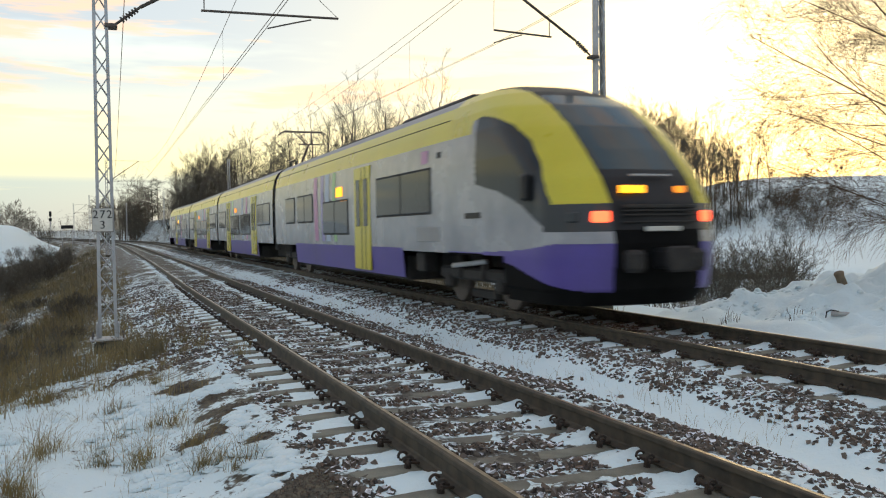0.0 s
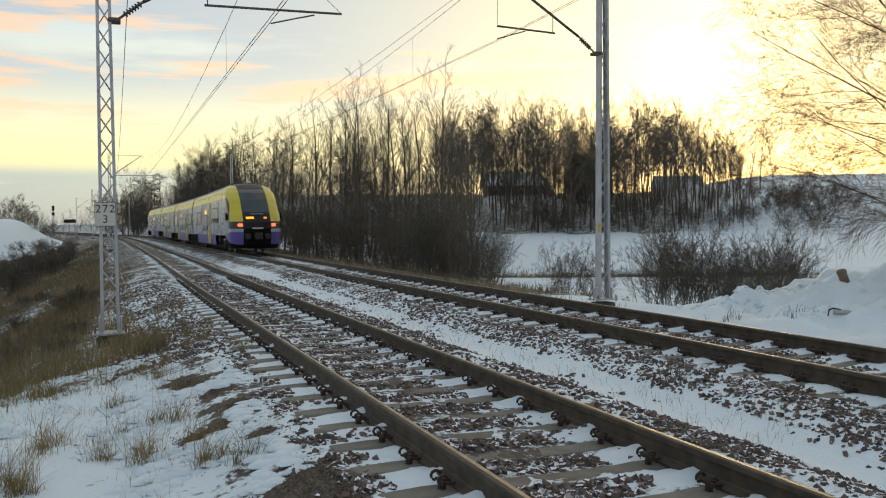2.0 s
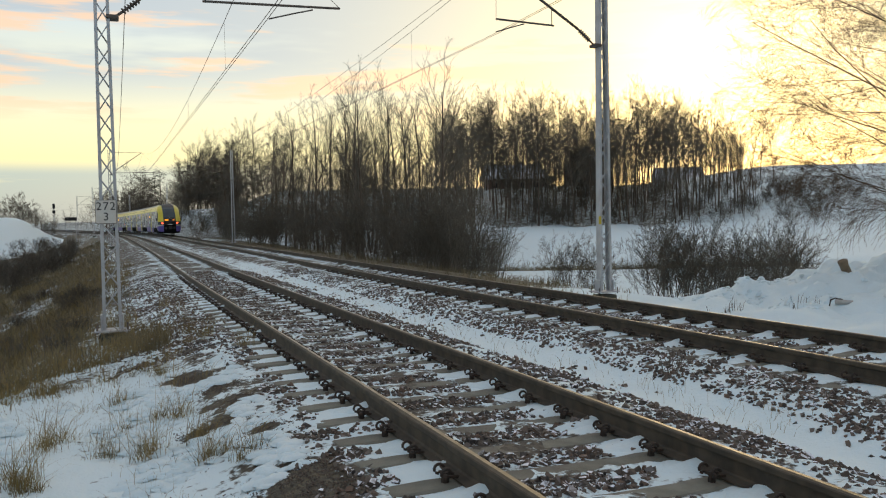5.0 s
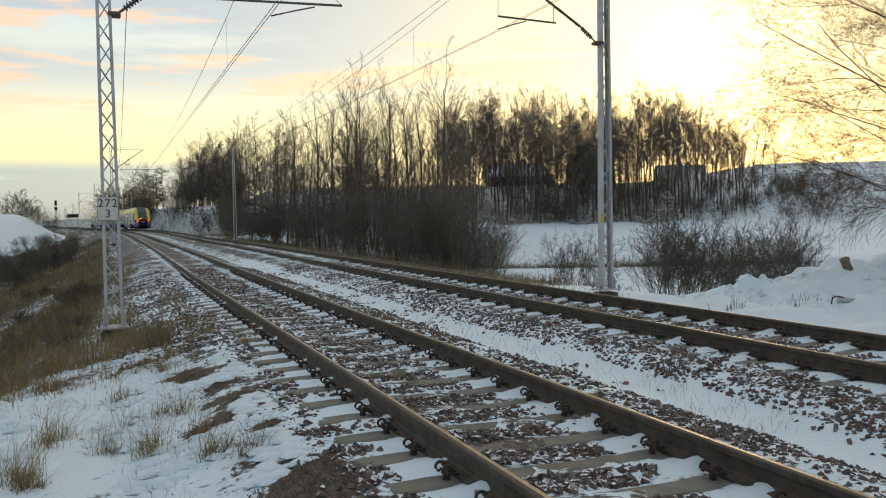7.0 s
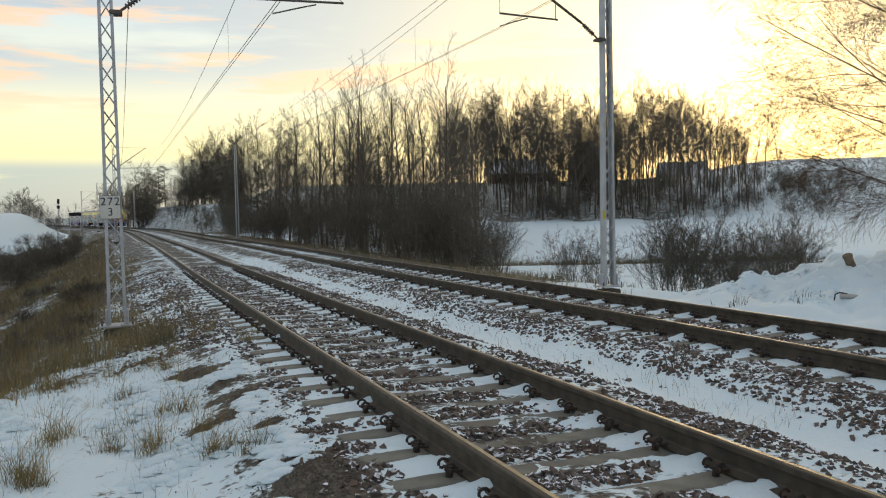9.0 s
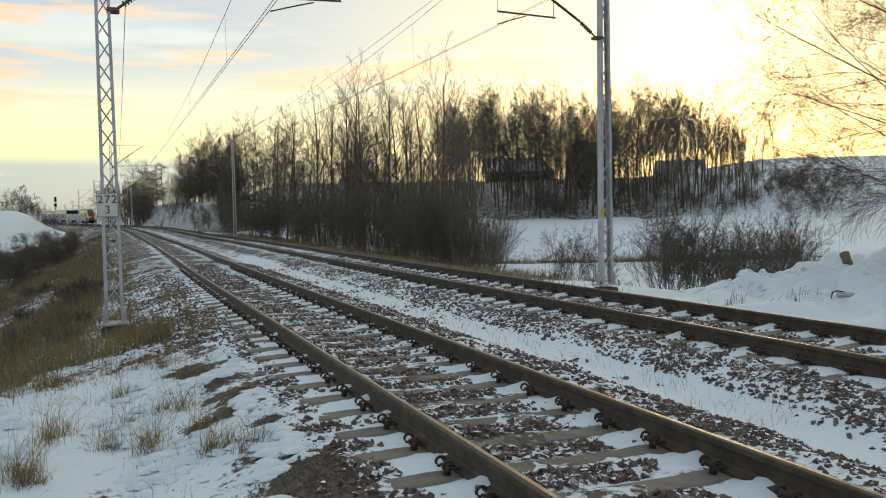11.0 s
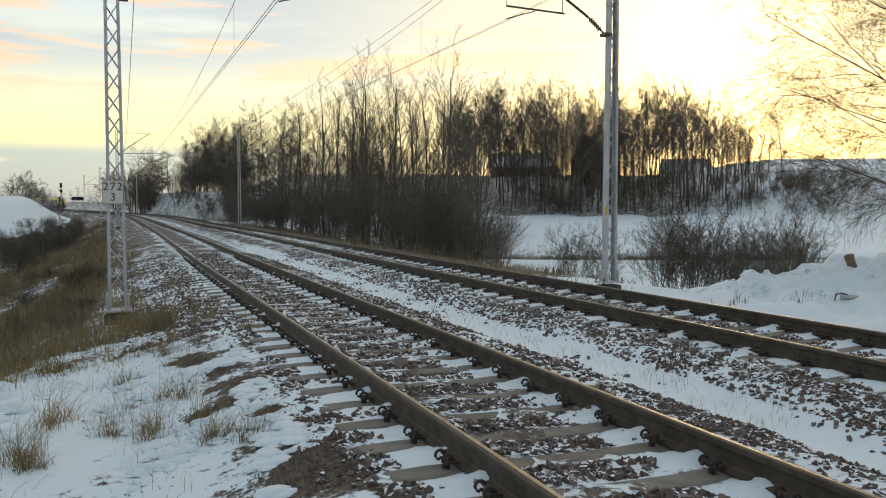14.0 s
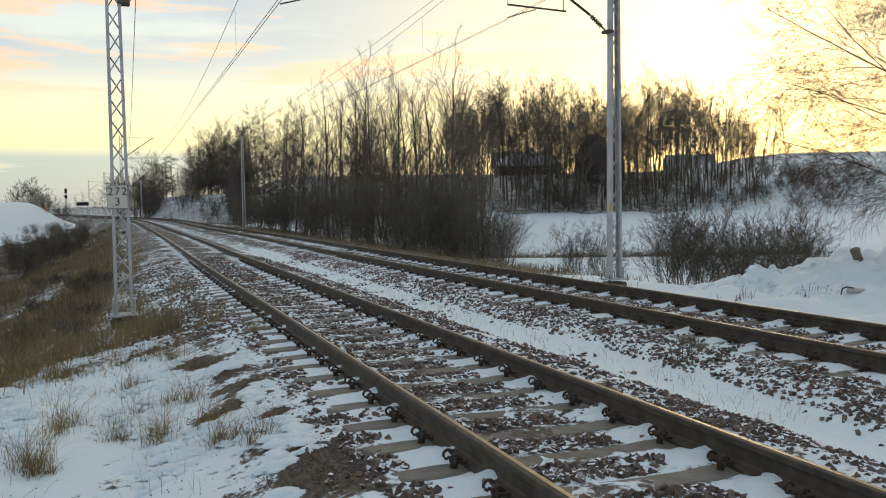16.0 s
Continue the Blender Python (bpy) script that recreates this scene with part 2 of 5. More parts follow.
SNOW = surface("loose_snow", (0.66, 0.78, 0.81), (0.73, 0.83, 0.85), 2.0, 0.75, 0, 40.0, 0.3)
BIRCHBARK = surface("birch_bark", (0.42, 0.40, 0.37), (0.52, 0.50, 0.47), 2.0, 0.8, 0, 20.0, 0.2, (0.06, 0.05, 0.045))
YTAPE = surface("yellow_mark", (0.60, 0.45, 0.04), (0.55, 0.40, 0.05), 6.0, 0.6, relief=0)

# ---- mesh helpers ----


def mesh_of(name, verts, faces, mats, index=None, smooth=False):
    me = bpy.data.meshes.new(name)
    me.from_pydata([tuple(p) for p in verts], [], faces)
    for m in mats if isinstance(mats, (list, tuple)) else [mats]:
        me.materials.append(m)
    if index is not None:
        me.polygons.foreach_set("material_index", index)
    if smooth:
        me.polygons.foreach_set("use_smooth", [True] * len(me.polygons))
    me.update()
    return me


def child(name, me, parent, label="", m=None):
    ob = new(name, me)
    ob.parent = parent
    if m is not None:
        ob.matrix_basis = m
    if label:
        tagged(ob, label)
    return ob


def part(name, bm, mat, parent, label="", m=None, smooth=False):
    me = bpy.data.meshes.new(name)
    bm.to_mesh(me)
    bm.free()
    me.materials.append(mat)
    if smooth:
        me.polygons.foreach_set("use_smooth", [True] * len(me.polygons))
    return child(name, me, parent, label, m)


def box(bm, cx, cy, cz, sx, sy, sz, bevel=0.0, m=None):
    """A box by centre and size, with bevelled edges."""
    geo = bmesh.ops.create_cube(bm, size=1.0, matrix=Matrix.Translation((cx, cy, cz)) @ Matrix.Diagonal((sx, sy, sz, 1)))
    vs = geo["verts"]
    if bevel:
        es = list({e for v in vs for e in v.link_edges})
        out = bmesh.ops.bevel(bm, geom=es, offset=bevel, segments=1, affect="EDGES", profile=0.5)
        vs = list({v for f in out["faces"] for v in f.verts} | {v for v in vs if v.is_valid})
    if m is not None:
        bmesh.ops.transform(bm, matrix=m, verts=[v for v in vs if v.is_valid])
    return bm


def boxed(*args, **kw):
    return box(bmesh.new(), *args, **kw)


class Tubes:
    """Gathers tapered tubes into one mesh."""

    def __init__(self):
        self.v, self.f = [], []

    def add(self, pts, radii, sides=4, cap=False):
        pts = [Vector(p) for p in pts]
        base = len(self.v)
        n = len(pts)
        for i, p in enumerate(pts):
            d = (pts[min(i + 1, n - 1)] - pts[max(i - 1, 0)])
            if d.length < 1e-9:
                d = Vector((0, 0, 1))
            d.normalize()
            a = d.cross(Vector((0.31, 0.17, 0.93)) if abs(d.z) < 0.9 else Vector((1, 0.2, 0)))
            a.normalize()
            b = d.cross(a)
            for s in range(sides):
                th = 2 * math.pi * s / sides
                self.v.append(p + (a * math.cos(th) + b * math.sin(th)) * radii[i])
        for i in range(n - 1):
            for s in range(sides):
                s2 = (s + 1) % sides
                o = base + i * sides
                self.f.append((o + s, o + s2, o + sides + s2, o + sides + s))
        if cap:
            self.f.append(tuple(base + s for s in reversed(range(sides))))
            self.f.append(tuple(base + (n - 1) * sides + s for s in range(sides)))

    def mesh(self, name, mat, smooth=True):
        return mesh_of(name, self.v, self.f, mat, None, smooth)


def tube(pts, r, sides=6):
    t = Tubes()
    t.add(pts, [r] * len(pts), sides, True)
    return t


# ---- the line: a gentle right bend, then a long left curve ----
KNOT_Y = (-60, 0, 30, 60, 90, 130, 180, 240, 320, 460)
KNOT_K = (0.000365, 0.000243, 0.00004, -0.000273, -0.00062, -0.00093, -0.001123, -0.001114, -0.001081, -0.001079)
GRID_Y = np.arange(-60, 460.01, 0.5)
_k = np.interp(GRID_Y, KNOT_Y, KNOT_K)
_s = np.cumsum(_k) * 0.5
_s = _s - np.interp(0, GRID_Y, _s) + 0.0278
_x = np.cumsum(_s) * 0.5
GRID_X = _x - np.interp(0, GRID_Y, _x) + 7.32
TRACK_GAP = 4.64


def smooth01(a, b, v):
    t = np.clip((v - a) / (b - a), 0, 1)
    return t * t * (3 - 2 * t)


def line_x(y):
    return float(np.interp(y, GRID_Y, GRID_X))


def line_slope(y):
    return float(np.interp(y, GRID_Y, _s))


def rail_z(y):
    return -0.60 * (1 - math.exp(-(max(y, 0.0) / 44) ** 1.5)) - 0.7 * float(smooth01(100, 240, y)) + 0.095 * math.exp(-((y - 46) / 24) ** 2)


def line_point(y, off, z=0.0):
    """A point beside the outer track at the way-mark y: off to the right of its middle, z over its rails."""
    s = line_slope(y)
    q = 1 / math.sqrt(1 + s * s)
    return Vector((line_x(y) + off * q, y - off * s * q, rail_z(y) + z))


def line_pose(y, off, z=0.0):
    p = line_point(y, off, z)
    return pose(p.x, p.y, p.z, 0, 0, -math.degrees(math.atan(line_slope(y))))


def cant(y):
    """How far the outer rail of the near track is raised in the bend close by."""
    return 0.03 * (1 - float(smooth01(9, 24, y)))


def vnoise(x, y, s, seed=0.0):
    return noise.noise(Vector((x * s + seed, y * s - seed, seed * 0.37)))


HEAD = radians(23.4)


def far_land(depth):
    return float(np.interp(depth, (0, 14, 22, 30, 45, 58, 75, 92, 100, 106, 125, 150, 190, 320, 700),
                           (-0.4, -0.7, -1.6, -2.3, -2.7, -2.6, -2.0, -1.1, -0.75, -0.1, 3.0, 6.2, 7.0, 7.0, 4.0)))


def bed_z(off1, y):
    """Height of the track bed over the rail tops, by the distance right of the near track's middle."""
    a = abs(off1)
    b = abs(off1 - TRACK_GAP)
    d = min(a, b)
    return float(np.interp(d, (0, 1.25, 1.6, 2.15, 2.4, 3.0), (-0.196, -0.192, -0.23, -0.40, -0.43, -0.62))) if (off1 < 0 or off1 > TRACK_GAP) \
        else float(np.interp(d, (0, 1.25, 1.6, 2.1, 2.35), (-0.196, -0.192, -0.22, -0.36, -0.385)))


def land(x, y):
    """Height of the open ground."""
    yy = min(max(y, -60), 455)
    e = (x - line_x(yy)) / math.sqrt(1 + line_slope(yy) ** 2)
    rz = rail_z(yy)
    depth = x * math.sin(HEAD) + y * math.cos(HEAD)
    across = x * math.cos(HEAD) - y * math.sin(HEAD)
    level = rz - 0.47
    if e > 0:
        t = float(smooth01(3.6, 11.0, e))
        fl = far_land(depth)
        fl = -0.9 + (fl + 0.9) * float(smooth01(-0.374, -0.345, across / max(depth, 1.0))) if depth > 60 else fl
        # the open hill on the far right climbs higher
        fl += 3.3 * float(smooth01(95, 165, depth)) * float(smooth01(0.22, 0.42, across / max(depth, 1)))
        # the heaped snow beside the line, close by
        heap = float(smooth01(16.2, 13.4, y)) * float(smooth01(1.95, 2.7, e))
        fl = fl * (1 - heap) + heap * (float(np.interp(e, (2.2, 3.4, 4.5, 5.5, 6.5, 8, 11), (-0.45, -0.36, -0.26, -0.12, 0.02, 0.2, 0.4)))
                                     + 0.20 * vnoise(x, y, 0.7, 3.0) + (0.20 * vnoise(x, y, 1.7, 5.0) + 0.11 * vnoise(x, y, 3.4, 5.0) + 0.045 * vnoise(x, y, 7.5, 6.0)) * 1.4 * (0.2 + 0.8 * float(smooth01(2.9, 4.4, e))))
        fl -= 0.9 * float(smooth01(-0.18, -0.26, across / max(depth, 1.0))) * float(smooth01(70, 110, depth))
        low = float(smooth01(-0.20, -0.27, across / max(depth, 1.0)))
        fl = fl * (1 - low) + min(fl, 3.3) * low
        h = level * (1 - max(t, heap)) + fl * max(t, heap)
        if 50 < depth < 70:
            h -= 0.5 * math.exp(-((depth - 60.5 - 1.2 * vnoise(x, y, 0.06, 3.0)) / 1.3) ** 2)
        h += 0.25 * vnoise(x, y, 0.05, 1.0) * float(smooth01(20, 60, depth))
        return h
    w = -e - TRACK_GAP            # left of the near track
    near = float(smooth01(11.6, 9.8, y))    # the trodden corner where the camera stands
    slope = float(np.interp(w, (0, 2.9, 3.6, 6.0, 10.0, 18.0, 40.0), (0, 0, -0.15, -1.3, -2.7, -3.6, -3.8)))
    h = level - 0.03 + slope * (1 - near) + near * (0.08 * vnoise(x, y, 0.5, 2.0) + 0.05 * vnoise(x, y, 2.2, 7.0) + 0.025 * vnoise(x, y, 5.5, 9.0))
    # the snowy hill across the dip
    h += 7.3 * float(smooth01(1.0, 0.35, r_hill(x, y)))
    h += 2.2 * float(smooth01(230, 420, y)) * float(smooth01(6, 30, w))
    h += 0.12 * vnoise(x, y, 0.35, 4.0) * (1 - near) * float(smooth01(2.5, 5, w))
    return h


BARE = ((-0.33, 9.4, 0.20), (-0.31, 9.2, 0.16), (-0.28, 8.4, 0.18), (-0.25, 7.7, 0.17), (-0.305, 7.0, 0.13), (-0.27, 7.1, 0.15), (-0.17, 5.3, 0.26), (-0.15, 5.0, 0.3), (-0.22, 6.6, 0.16), (-0.18, 6.2, 0.14), (-0.115, 5.15, 0.25), (-0.085, 4.95, 0.22))


def bare(x, y):
    """Trodden patches where the earth shows through the snow."""
    s = 0.0
    for u, d, r in BARE:
        px, py = d * (math.sin(HEAD) + u * math.cos(HEAD)), d * (math.cos(HEAD) - u * math.sin(HEAD))
        q = ((x - px) ** 2 + (y - py) ** 2) / (r * r)
        if q < 9:
            s = max(s, math.exp(-q))
    return s


def snow_amount(x, y):
    """How much of the open ground the snow hides, and whether gravel or grass lies under it."""
    yy = min(max(y, -60), 455)
    e = (x - line_x(yy)) / math.sqrt(1 + line_slope(yy) ** 2)
    w = -e - TRACK_GAP
    depth = x * math.sin(HEAD) + y * math.cos(HEAD)
    if e > 0:
        c = 0.78
        side = (x * math.cos(HEAD) - y * math.sin(HEAD)) / max(depth, 1.0)
        c -= 0.3 * float(smooth01(0.07, 0.02, side)) * float(smooth01(22, 32, depth)) * float(smooth01(95, 80, depth))
        if 50 < depth < 70:
            c -= 0.5 * math.exp(-((depth - 60.5 - 1.2 * vnoise(x, y, 0.06, 3.0)) / 1.1) ** 2)
        if depth > 103:
            c = 0.48 + 0.01 * float(smooth01(-0.2, -0.3, (x * math.cos(HEAD) - y * math.sin(HEAD)) / depth)) + 0.09 * float(smooth01(0.24, 0.36, (x * math.cos(HEAD) - y * math.sin(HEAD)) / depth))
        c -= 0.42 * float(smooth01(9.5, 5.5, e)) * float(smooth01(16, 22, y)) * float(smooth01(120, 70, y))
        return c, 0.0
    if w < 0:
        return 0.6, 1.0
    near = float(smooth01(11.2, 10.0, y))
    path = math.exp(-((w - 2.3) / 1.1) ** 2) * float(smooth01(11.0, 9.0, y))
    c_near = 0.68 - 0.12 * path + 0.09 * vnoise(x, y, 1.1, 11.0) + 0.06 * vnoise(x, y, 2.6, 17.0) - 0.24 * bare(x, y)
    c_far = 0.60 - 0.17 * float(smooth01(1.9 + 0.8 * vnoise(x, y, 0.6, 8.0), 3.3, w)) * float(smooth01(34, 20, w))
    c_far += 0.14 * float(smooth01(20.0, 12.0, y)) + 0.13 * vnoise(x, y, 0.3, 13.0) + 0.08 * vnoise(x, y, 1.3, 23.0)
    if r_hill(x, y) < 0.86 or w > 40:
        c_far = 0.85
    return c_near * near + c_far * (1 - near), float(smooth01(3.4, 2.8, w))


def r_hill(x, y):
    return math.hypot((x + 20) / 19, (y - 178) / 58)


def sheet(name, us, vs, at, cover, mat):
    """A grid of ground with its snow cover stored on the points."""
    nv = len(vs)
    pts = [at(u, v) for u in us for v in vs]
    faces = [(i * nv + j, (i + 1) * nv + j, (i + 1) * nv + j + 1, i * nv + j + 1) for i in range(len(us) - 1) for j in range(nv - 1)]
    me = mesh_of(name, pts, faces, mat, None, True)
    cv = [cover(u, v) for u in us for v in vs]
    for key, col in (("snow_cover", 0), ("gravel", 1)):
        at_ = me.attributes.new(key, "FLOAT", "POINT")
        at_.data.foreach_set("value", [c[col] for c in cv])
    return me


def steps(*spans):
    out = []
    for a, b, d in spans:
        n = max(1, round((b - a) / d))
        out += [a + (b - a) * i / n for i in range(n)]
    return out + [spans[-1][1]]


gx = steps((-900, -120, 130), (-120, -40, 5), (-40, -8, 1.3), (-8, 2, 0.14), (2, 9, 1.0), (9, 22, 0.16), (22, 26, 0.4), (26, 80, 2.0), (80, 200, 6), (200, 1100, 150))
gy = steps((-400, -20, 60), (-20, 0, 2.5), (0, 3.5, 0.5), (3.5, 13, 0.13), (13, 19, 0.17), (19, 22, 0.32), (22, 60, 1.2), (60, 240, 3.5), (240, 460, 12), (460, 2500, 300))


def ground_at(x, y):
    yy = min(max(y, -60), 455)
    e = x - line_x(yy)
    z = land(x, y)
    if -TRACK_GAP - 2.2 < e < 2.2:
        z -= 0.35
    if -12 < x < 2.5 and y < 20:
        z += 0.035 * vnoise(x, y, 1.7, 7.0) + 0.03 * vnoise(x, y, 4.5, 8.0)
    return (x, y, z)


ground = new("ground", sheet("ground", gx, gy, ground_at, snow_amount, GROUND))
tagged(ground, "snow-covered rolling ground with dead grass showing through", "ground", kind="structure")

# the track bed, swept along the line
bx = steps((-3.3, -2.2, 0.14), (-2.2, 2.2, 0.11), (2.2, 7.1, 0.12), (7.1, 7.9, 0.2))
by = steps((-60, 0, 3), (0, 2.4, 0.3), (2.4, 14, 0.10), (14, 30, 0.22), (30, 70, 0.7), (70, 455, 3.0))


def bed_point(v, u):
    z = bed_z(u, v)
    if 0 < v < 70:
        a = min(abs(u), abs(u - TRACK_GAP))
        ph = ((v - SLEEPER_0) / 0.6) % 1.0
        crib = 0.5 - 0.5 * math.cos(2 * math.pi * ph)
        rail_heap = math.exp(-((a - 0.75) / 0.16) ** 2)
        z += 0.045 * crib * rail_heap * (0.6 + 0.8 * vnoise(u, v, 1.5, 9.0))
        z += 0.02 * vnoise(u, v, 2.3, 6.0) + 0.016 * vnoise(u, v, 7.0, 2.0)
    z += cant(v) * min(max((0.75 - u) / 1.5, 0.0), 1.0)
    return line_point(v, u - TRACK_GAP, z)


SLEEPER_0 = 0.18


def bed_cover(v, u):
    a = min(abs(u), abs(u - TRACK_GAP))
    ph = ((v - SLEEPER_0) / 0.6) % 1.0
    crib = 0.5 - 0.5 * math.cos(2 * math.pi * ph)
    c = 0.50
    if a < 1.3:
        c = 0.485 + 0.34 * crib * math.exp(-((a - 0.80) / 0.30) ** 2) + 0.04 * crib
    elif 0 < u < TRACK_GAP:
        c = 0.53 + (0.19 + 0.10 * vnoise(u, v, 0.8, 21.0)) * float(smooth01(1.6, 2.0, a)) * (1 - 0.65 * float(smooth01(22, 50, v)))
    elif u > TRACK_GAP:
        c = 0.50 + 0.2 * float(smooth01(1.9, 2.3, a))
    else:
        c = 0.53
        if v < 12:
            n_ = float(smooth01(11.5, 9.5, v))
            c += n_ * float(np.interp(u, (-3.3, -2.3, -1.9, -1.2), (0.20, 0.10, -0.045, -0.03)))
            q = line_point(v, u - TRACK_GAP, 0)
            c += n_ * (0.04 + 0.10 * vnoise(u, v, 1.5, 15.0) - 0.17 * bare(q[0], q[1]))
            return c, 1 - 0.6 * n_
    return c - 0.085 * float(smooth01(18, 45, v)), 1.0


bed = new("ballast_bed", sheet("ballast_bed", by, bx, bed_point, bed_cover, GROUND))
tagged(bed, "brown stone ballast bed dusted with snow under two tracks", "track bed", kind="structure")

# loose ballast stones near the camera


def stones():
    rng = random.Random(5)
    v, f = [], []
    oct_v = [(-1, -1, -1), (1, -1, -1), (1, 1, -1), (-1, 1, -1), (-1, -1, 1), (1, -1, 1), (1, 1, 1), (-1, 1, 1)]
    oct_f = [(0, 3, 2, 1), (4, 5, 6, 7), (0, 1, 5, 4), (1, 2, 6, 5), (2, 3, 7, 6), (3, 0, 4, 7)]
    made = 0
    while made < 47000:
        y = 2.6 + 27 * rng.random() ** 1.9
        u = rng.uniform(-3.0, 7.6)
        a = min(abs(u), abs(u - TRACK_GAP))
        patch = vnoise(u, y, 0.9, 12.0) + 0.6 * vnoise(u, y, 2.7, 3.0)
        ph = ((y - SLEEPER_0) / 0.6) % 1.0
        if a < 1.3 and (ph < 0.24 or ph > 0.76):
            continue
        keep = 0.62 + 0.7 * patch
        if a < 1.1 and a > 0.45:
            keep -= 0.60
        if 0 < u < TRACK_GAP and a > 1.95:
            keep -= 0.75
        if u < -1.35 and y < 11:
            keep -= 0.35 + 0.9 * min(1.0, (-1.35 - u) / 0.7)
        if a > 1.3:
            keep *= 0.72
        if a < 0.42:
            keep += 0.2
        if rng.random() > keep:
            continue
        p = bed_point(y, u)
        sz = rng.uniform(0.011, 0.027)
        sc = [sz * rng.uniform(0.7, 1.35) for _ in range(3)]
        sc[2] *= 0.75
        sunk = rng.uniform(-0.55, 0.25)
        rot = Euler((rng.random() * 6, rng.random() * 6, rng.random() * 6)).to_matrix()
        base = len(v)
        for q in oct_v:
            w = rot @ Vector([q[i] * sc[i] * rng.uniform(0.45, 1.15) for i in range(3)])
            v.append((p.x + w.x, p.y + w.y, p.z + w.z + sz * sunk))
        f += [tuple(base + i for i in t) for t in oct_f]
        made += 1
    ob = new("ballast_stones", mesh_of("ballast_stones", v, f, STONE))
    tagged(ob, "loose brown and grey ballast stones, some capped with snow", "stones", kind="stuff")



stones()


def grit():
    """Fine grit and crumbs of earth on the trodden patches."""
    rng = random.Random(25)
    v, f = [], []
    made = 0
    while made < 5500:
        y = 4.4 + 6.5 * rng.random()
        u = -1.3 - 2.6 * rng.random()
        p = bed_point(y, u) if u > -3.2 else None
        if p is None:
            p = line_point(y, u - TRACK_GAP, 0)
            p = Vector(ground_at(p[0], p[1]))
        if rng.random() > 0.012 + 1.2 * bare(p[0], p[1]):
            continue
        r = rng.uniform(0.003, 0.010)
        base = len(v)
        for q in ((1, 0, 0), (-0.5, 0.87, 0), (-0.5, -0.87, 0), (0, 0, 0.8), (0, 0, -0.6)):
            v.append((p[0] + q[0] * r * rng.uniform(0.6, 1.3), p[1] + q[1] * r * rng.uniform(0.6, 1.3), p[2] + 0.003 + q[2] * r))
        f += [(base, base + 1, base + 3), (base + 1, base + 2, base + 3), (base + 2, base, base + 3),
              (base + 1, base, base + 4), (base + 2, base + 1, base + 4), (base, base + 2, base + 4)]
        made += 1
    ob = new("grit", mesh_of("grit", v, f, STONE))
    tagged(ob, "fine brown grit scattered on trodden bare earth", "grit", kind="stuff")


grit()


def heap_of_snow(v, f, p, r, h, rng):
    """One small lump of snow: three uneven rings and a top."""
    n = 10
    wob = [rng.uniform(0.65, 1.3) for _ in range(n)]
    sx, sy = rng.uniform(0.9, 1.6), rng.uniform(0.7, 1.0)
    base = len(v)
    for ring, (rr, hh) in enumerate(((1.0, -0.35), (0.82, 0.45), (0.45, 0.9))):
        for i in range(n):
            a = 6.2832 * i / n
            q = rr * r * (wob[i] * (1 - 0.3 * ring) + 0.3 * ring)
            v.append((p[0] + sx * q * math.cos(a), p[1] + sy * q * math.sin(a), p[2] + h * (hh + rng.uniform(-0.1, 0.1))))
    v.append((p[0], p[1], p[2] + h))
    for ring in range(2):
        for i in range(n):
            j = (i + 1) % n
            f.append((base + ring * n + i, base + ring * n + j, base + ring * n + n + j, base + ring * n + n + i))
    f += [(base + 2 * n + i, base + 2 * n + (i + 1) % n, base + 3 * n) for i in range(n)]


def clumps():
    """Trodden snow beside the near track, and clods on the bank heaped up across the line."""
    rng = random.Random(15)
    v, f = [], []
    made = 0
    while made < 1000:
        y = 4.6 + 7.5 * rng.random() ** 1.3
        u = -1.45 - 2.6 * rng.random()
        if u > -3.2:
            p = bed_point(y, u)
        else:
            p = line_point(y, u - TRACK_GAP, 0)
            p = Vector(ground_at(p[0], p[1]))
        if vnoise(u, y, 1.5, 15.0) < -0.1 or bare(p[0], p[1]) > 0.55:
            continue
        r = rng.uniform(0.03, 0.10)
        heap_of_snow(v, f, p, r, r * rng.uniform(0.22, 0.42), rng)
        made += 1
    ob = new("snow_clumps", mesh_of("snow_clumps", v, f, SNOW, smooth=True))
    tagged(ob, "small trodden clumps of snow on the earth beside the track", "snow", kind="stuff")
    v, f = [], []
    made = 0
    while made < 450:
        y = 8.0 + 7.0 * rng.random()
        e = 3.4 + 3.6 * rng.random()
        x = line_x(y) + e
        if vnoise(x, y, 0.8, 27.0) < 0.02:
            continue
        r = rng.uniform(0.03, 0.08)
        g = ground_at(x, y)
        heap_of_snow(v, f, (g[0], g[1], g[2] - 0.02), r, r * rng.uniform(0.5, 0.9), rng)
        made += 1
    ob = new("snow_clods", mesh_of("snow_clods", v, f, SNOW, smooth=True))
    tagged(ob, "rough clods of snow on the bank heaped beside the line", "snow", kind="stuff")


clumps()

# ---- rails, sleepers and clips ----
PROFILE = [(-0.075, -0.172), (0.075, -0.172), (0.075, -0.160), (0.02, -0.148), (0.0085, -0.135), (0.0085, -0.052), (0.033, -0.042),
           (0.036, -0.036), (0.036, -0.008), (0.030, -0.001), (0.0, 0.0), (-0.030, -0.001), (-0.036, -0.008), (-0.036, -0.036), (-0.033, -0.042),
           (-0.0085, -0.052), (-0.0085, -0.135), (-0.02, -0.148), (-0.075, -0.160)]


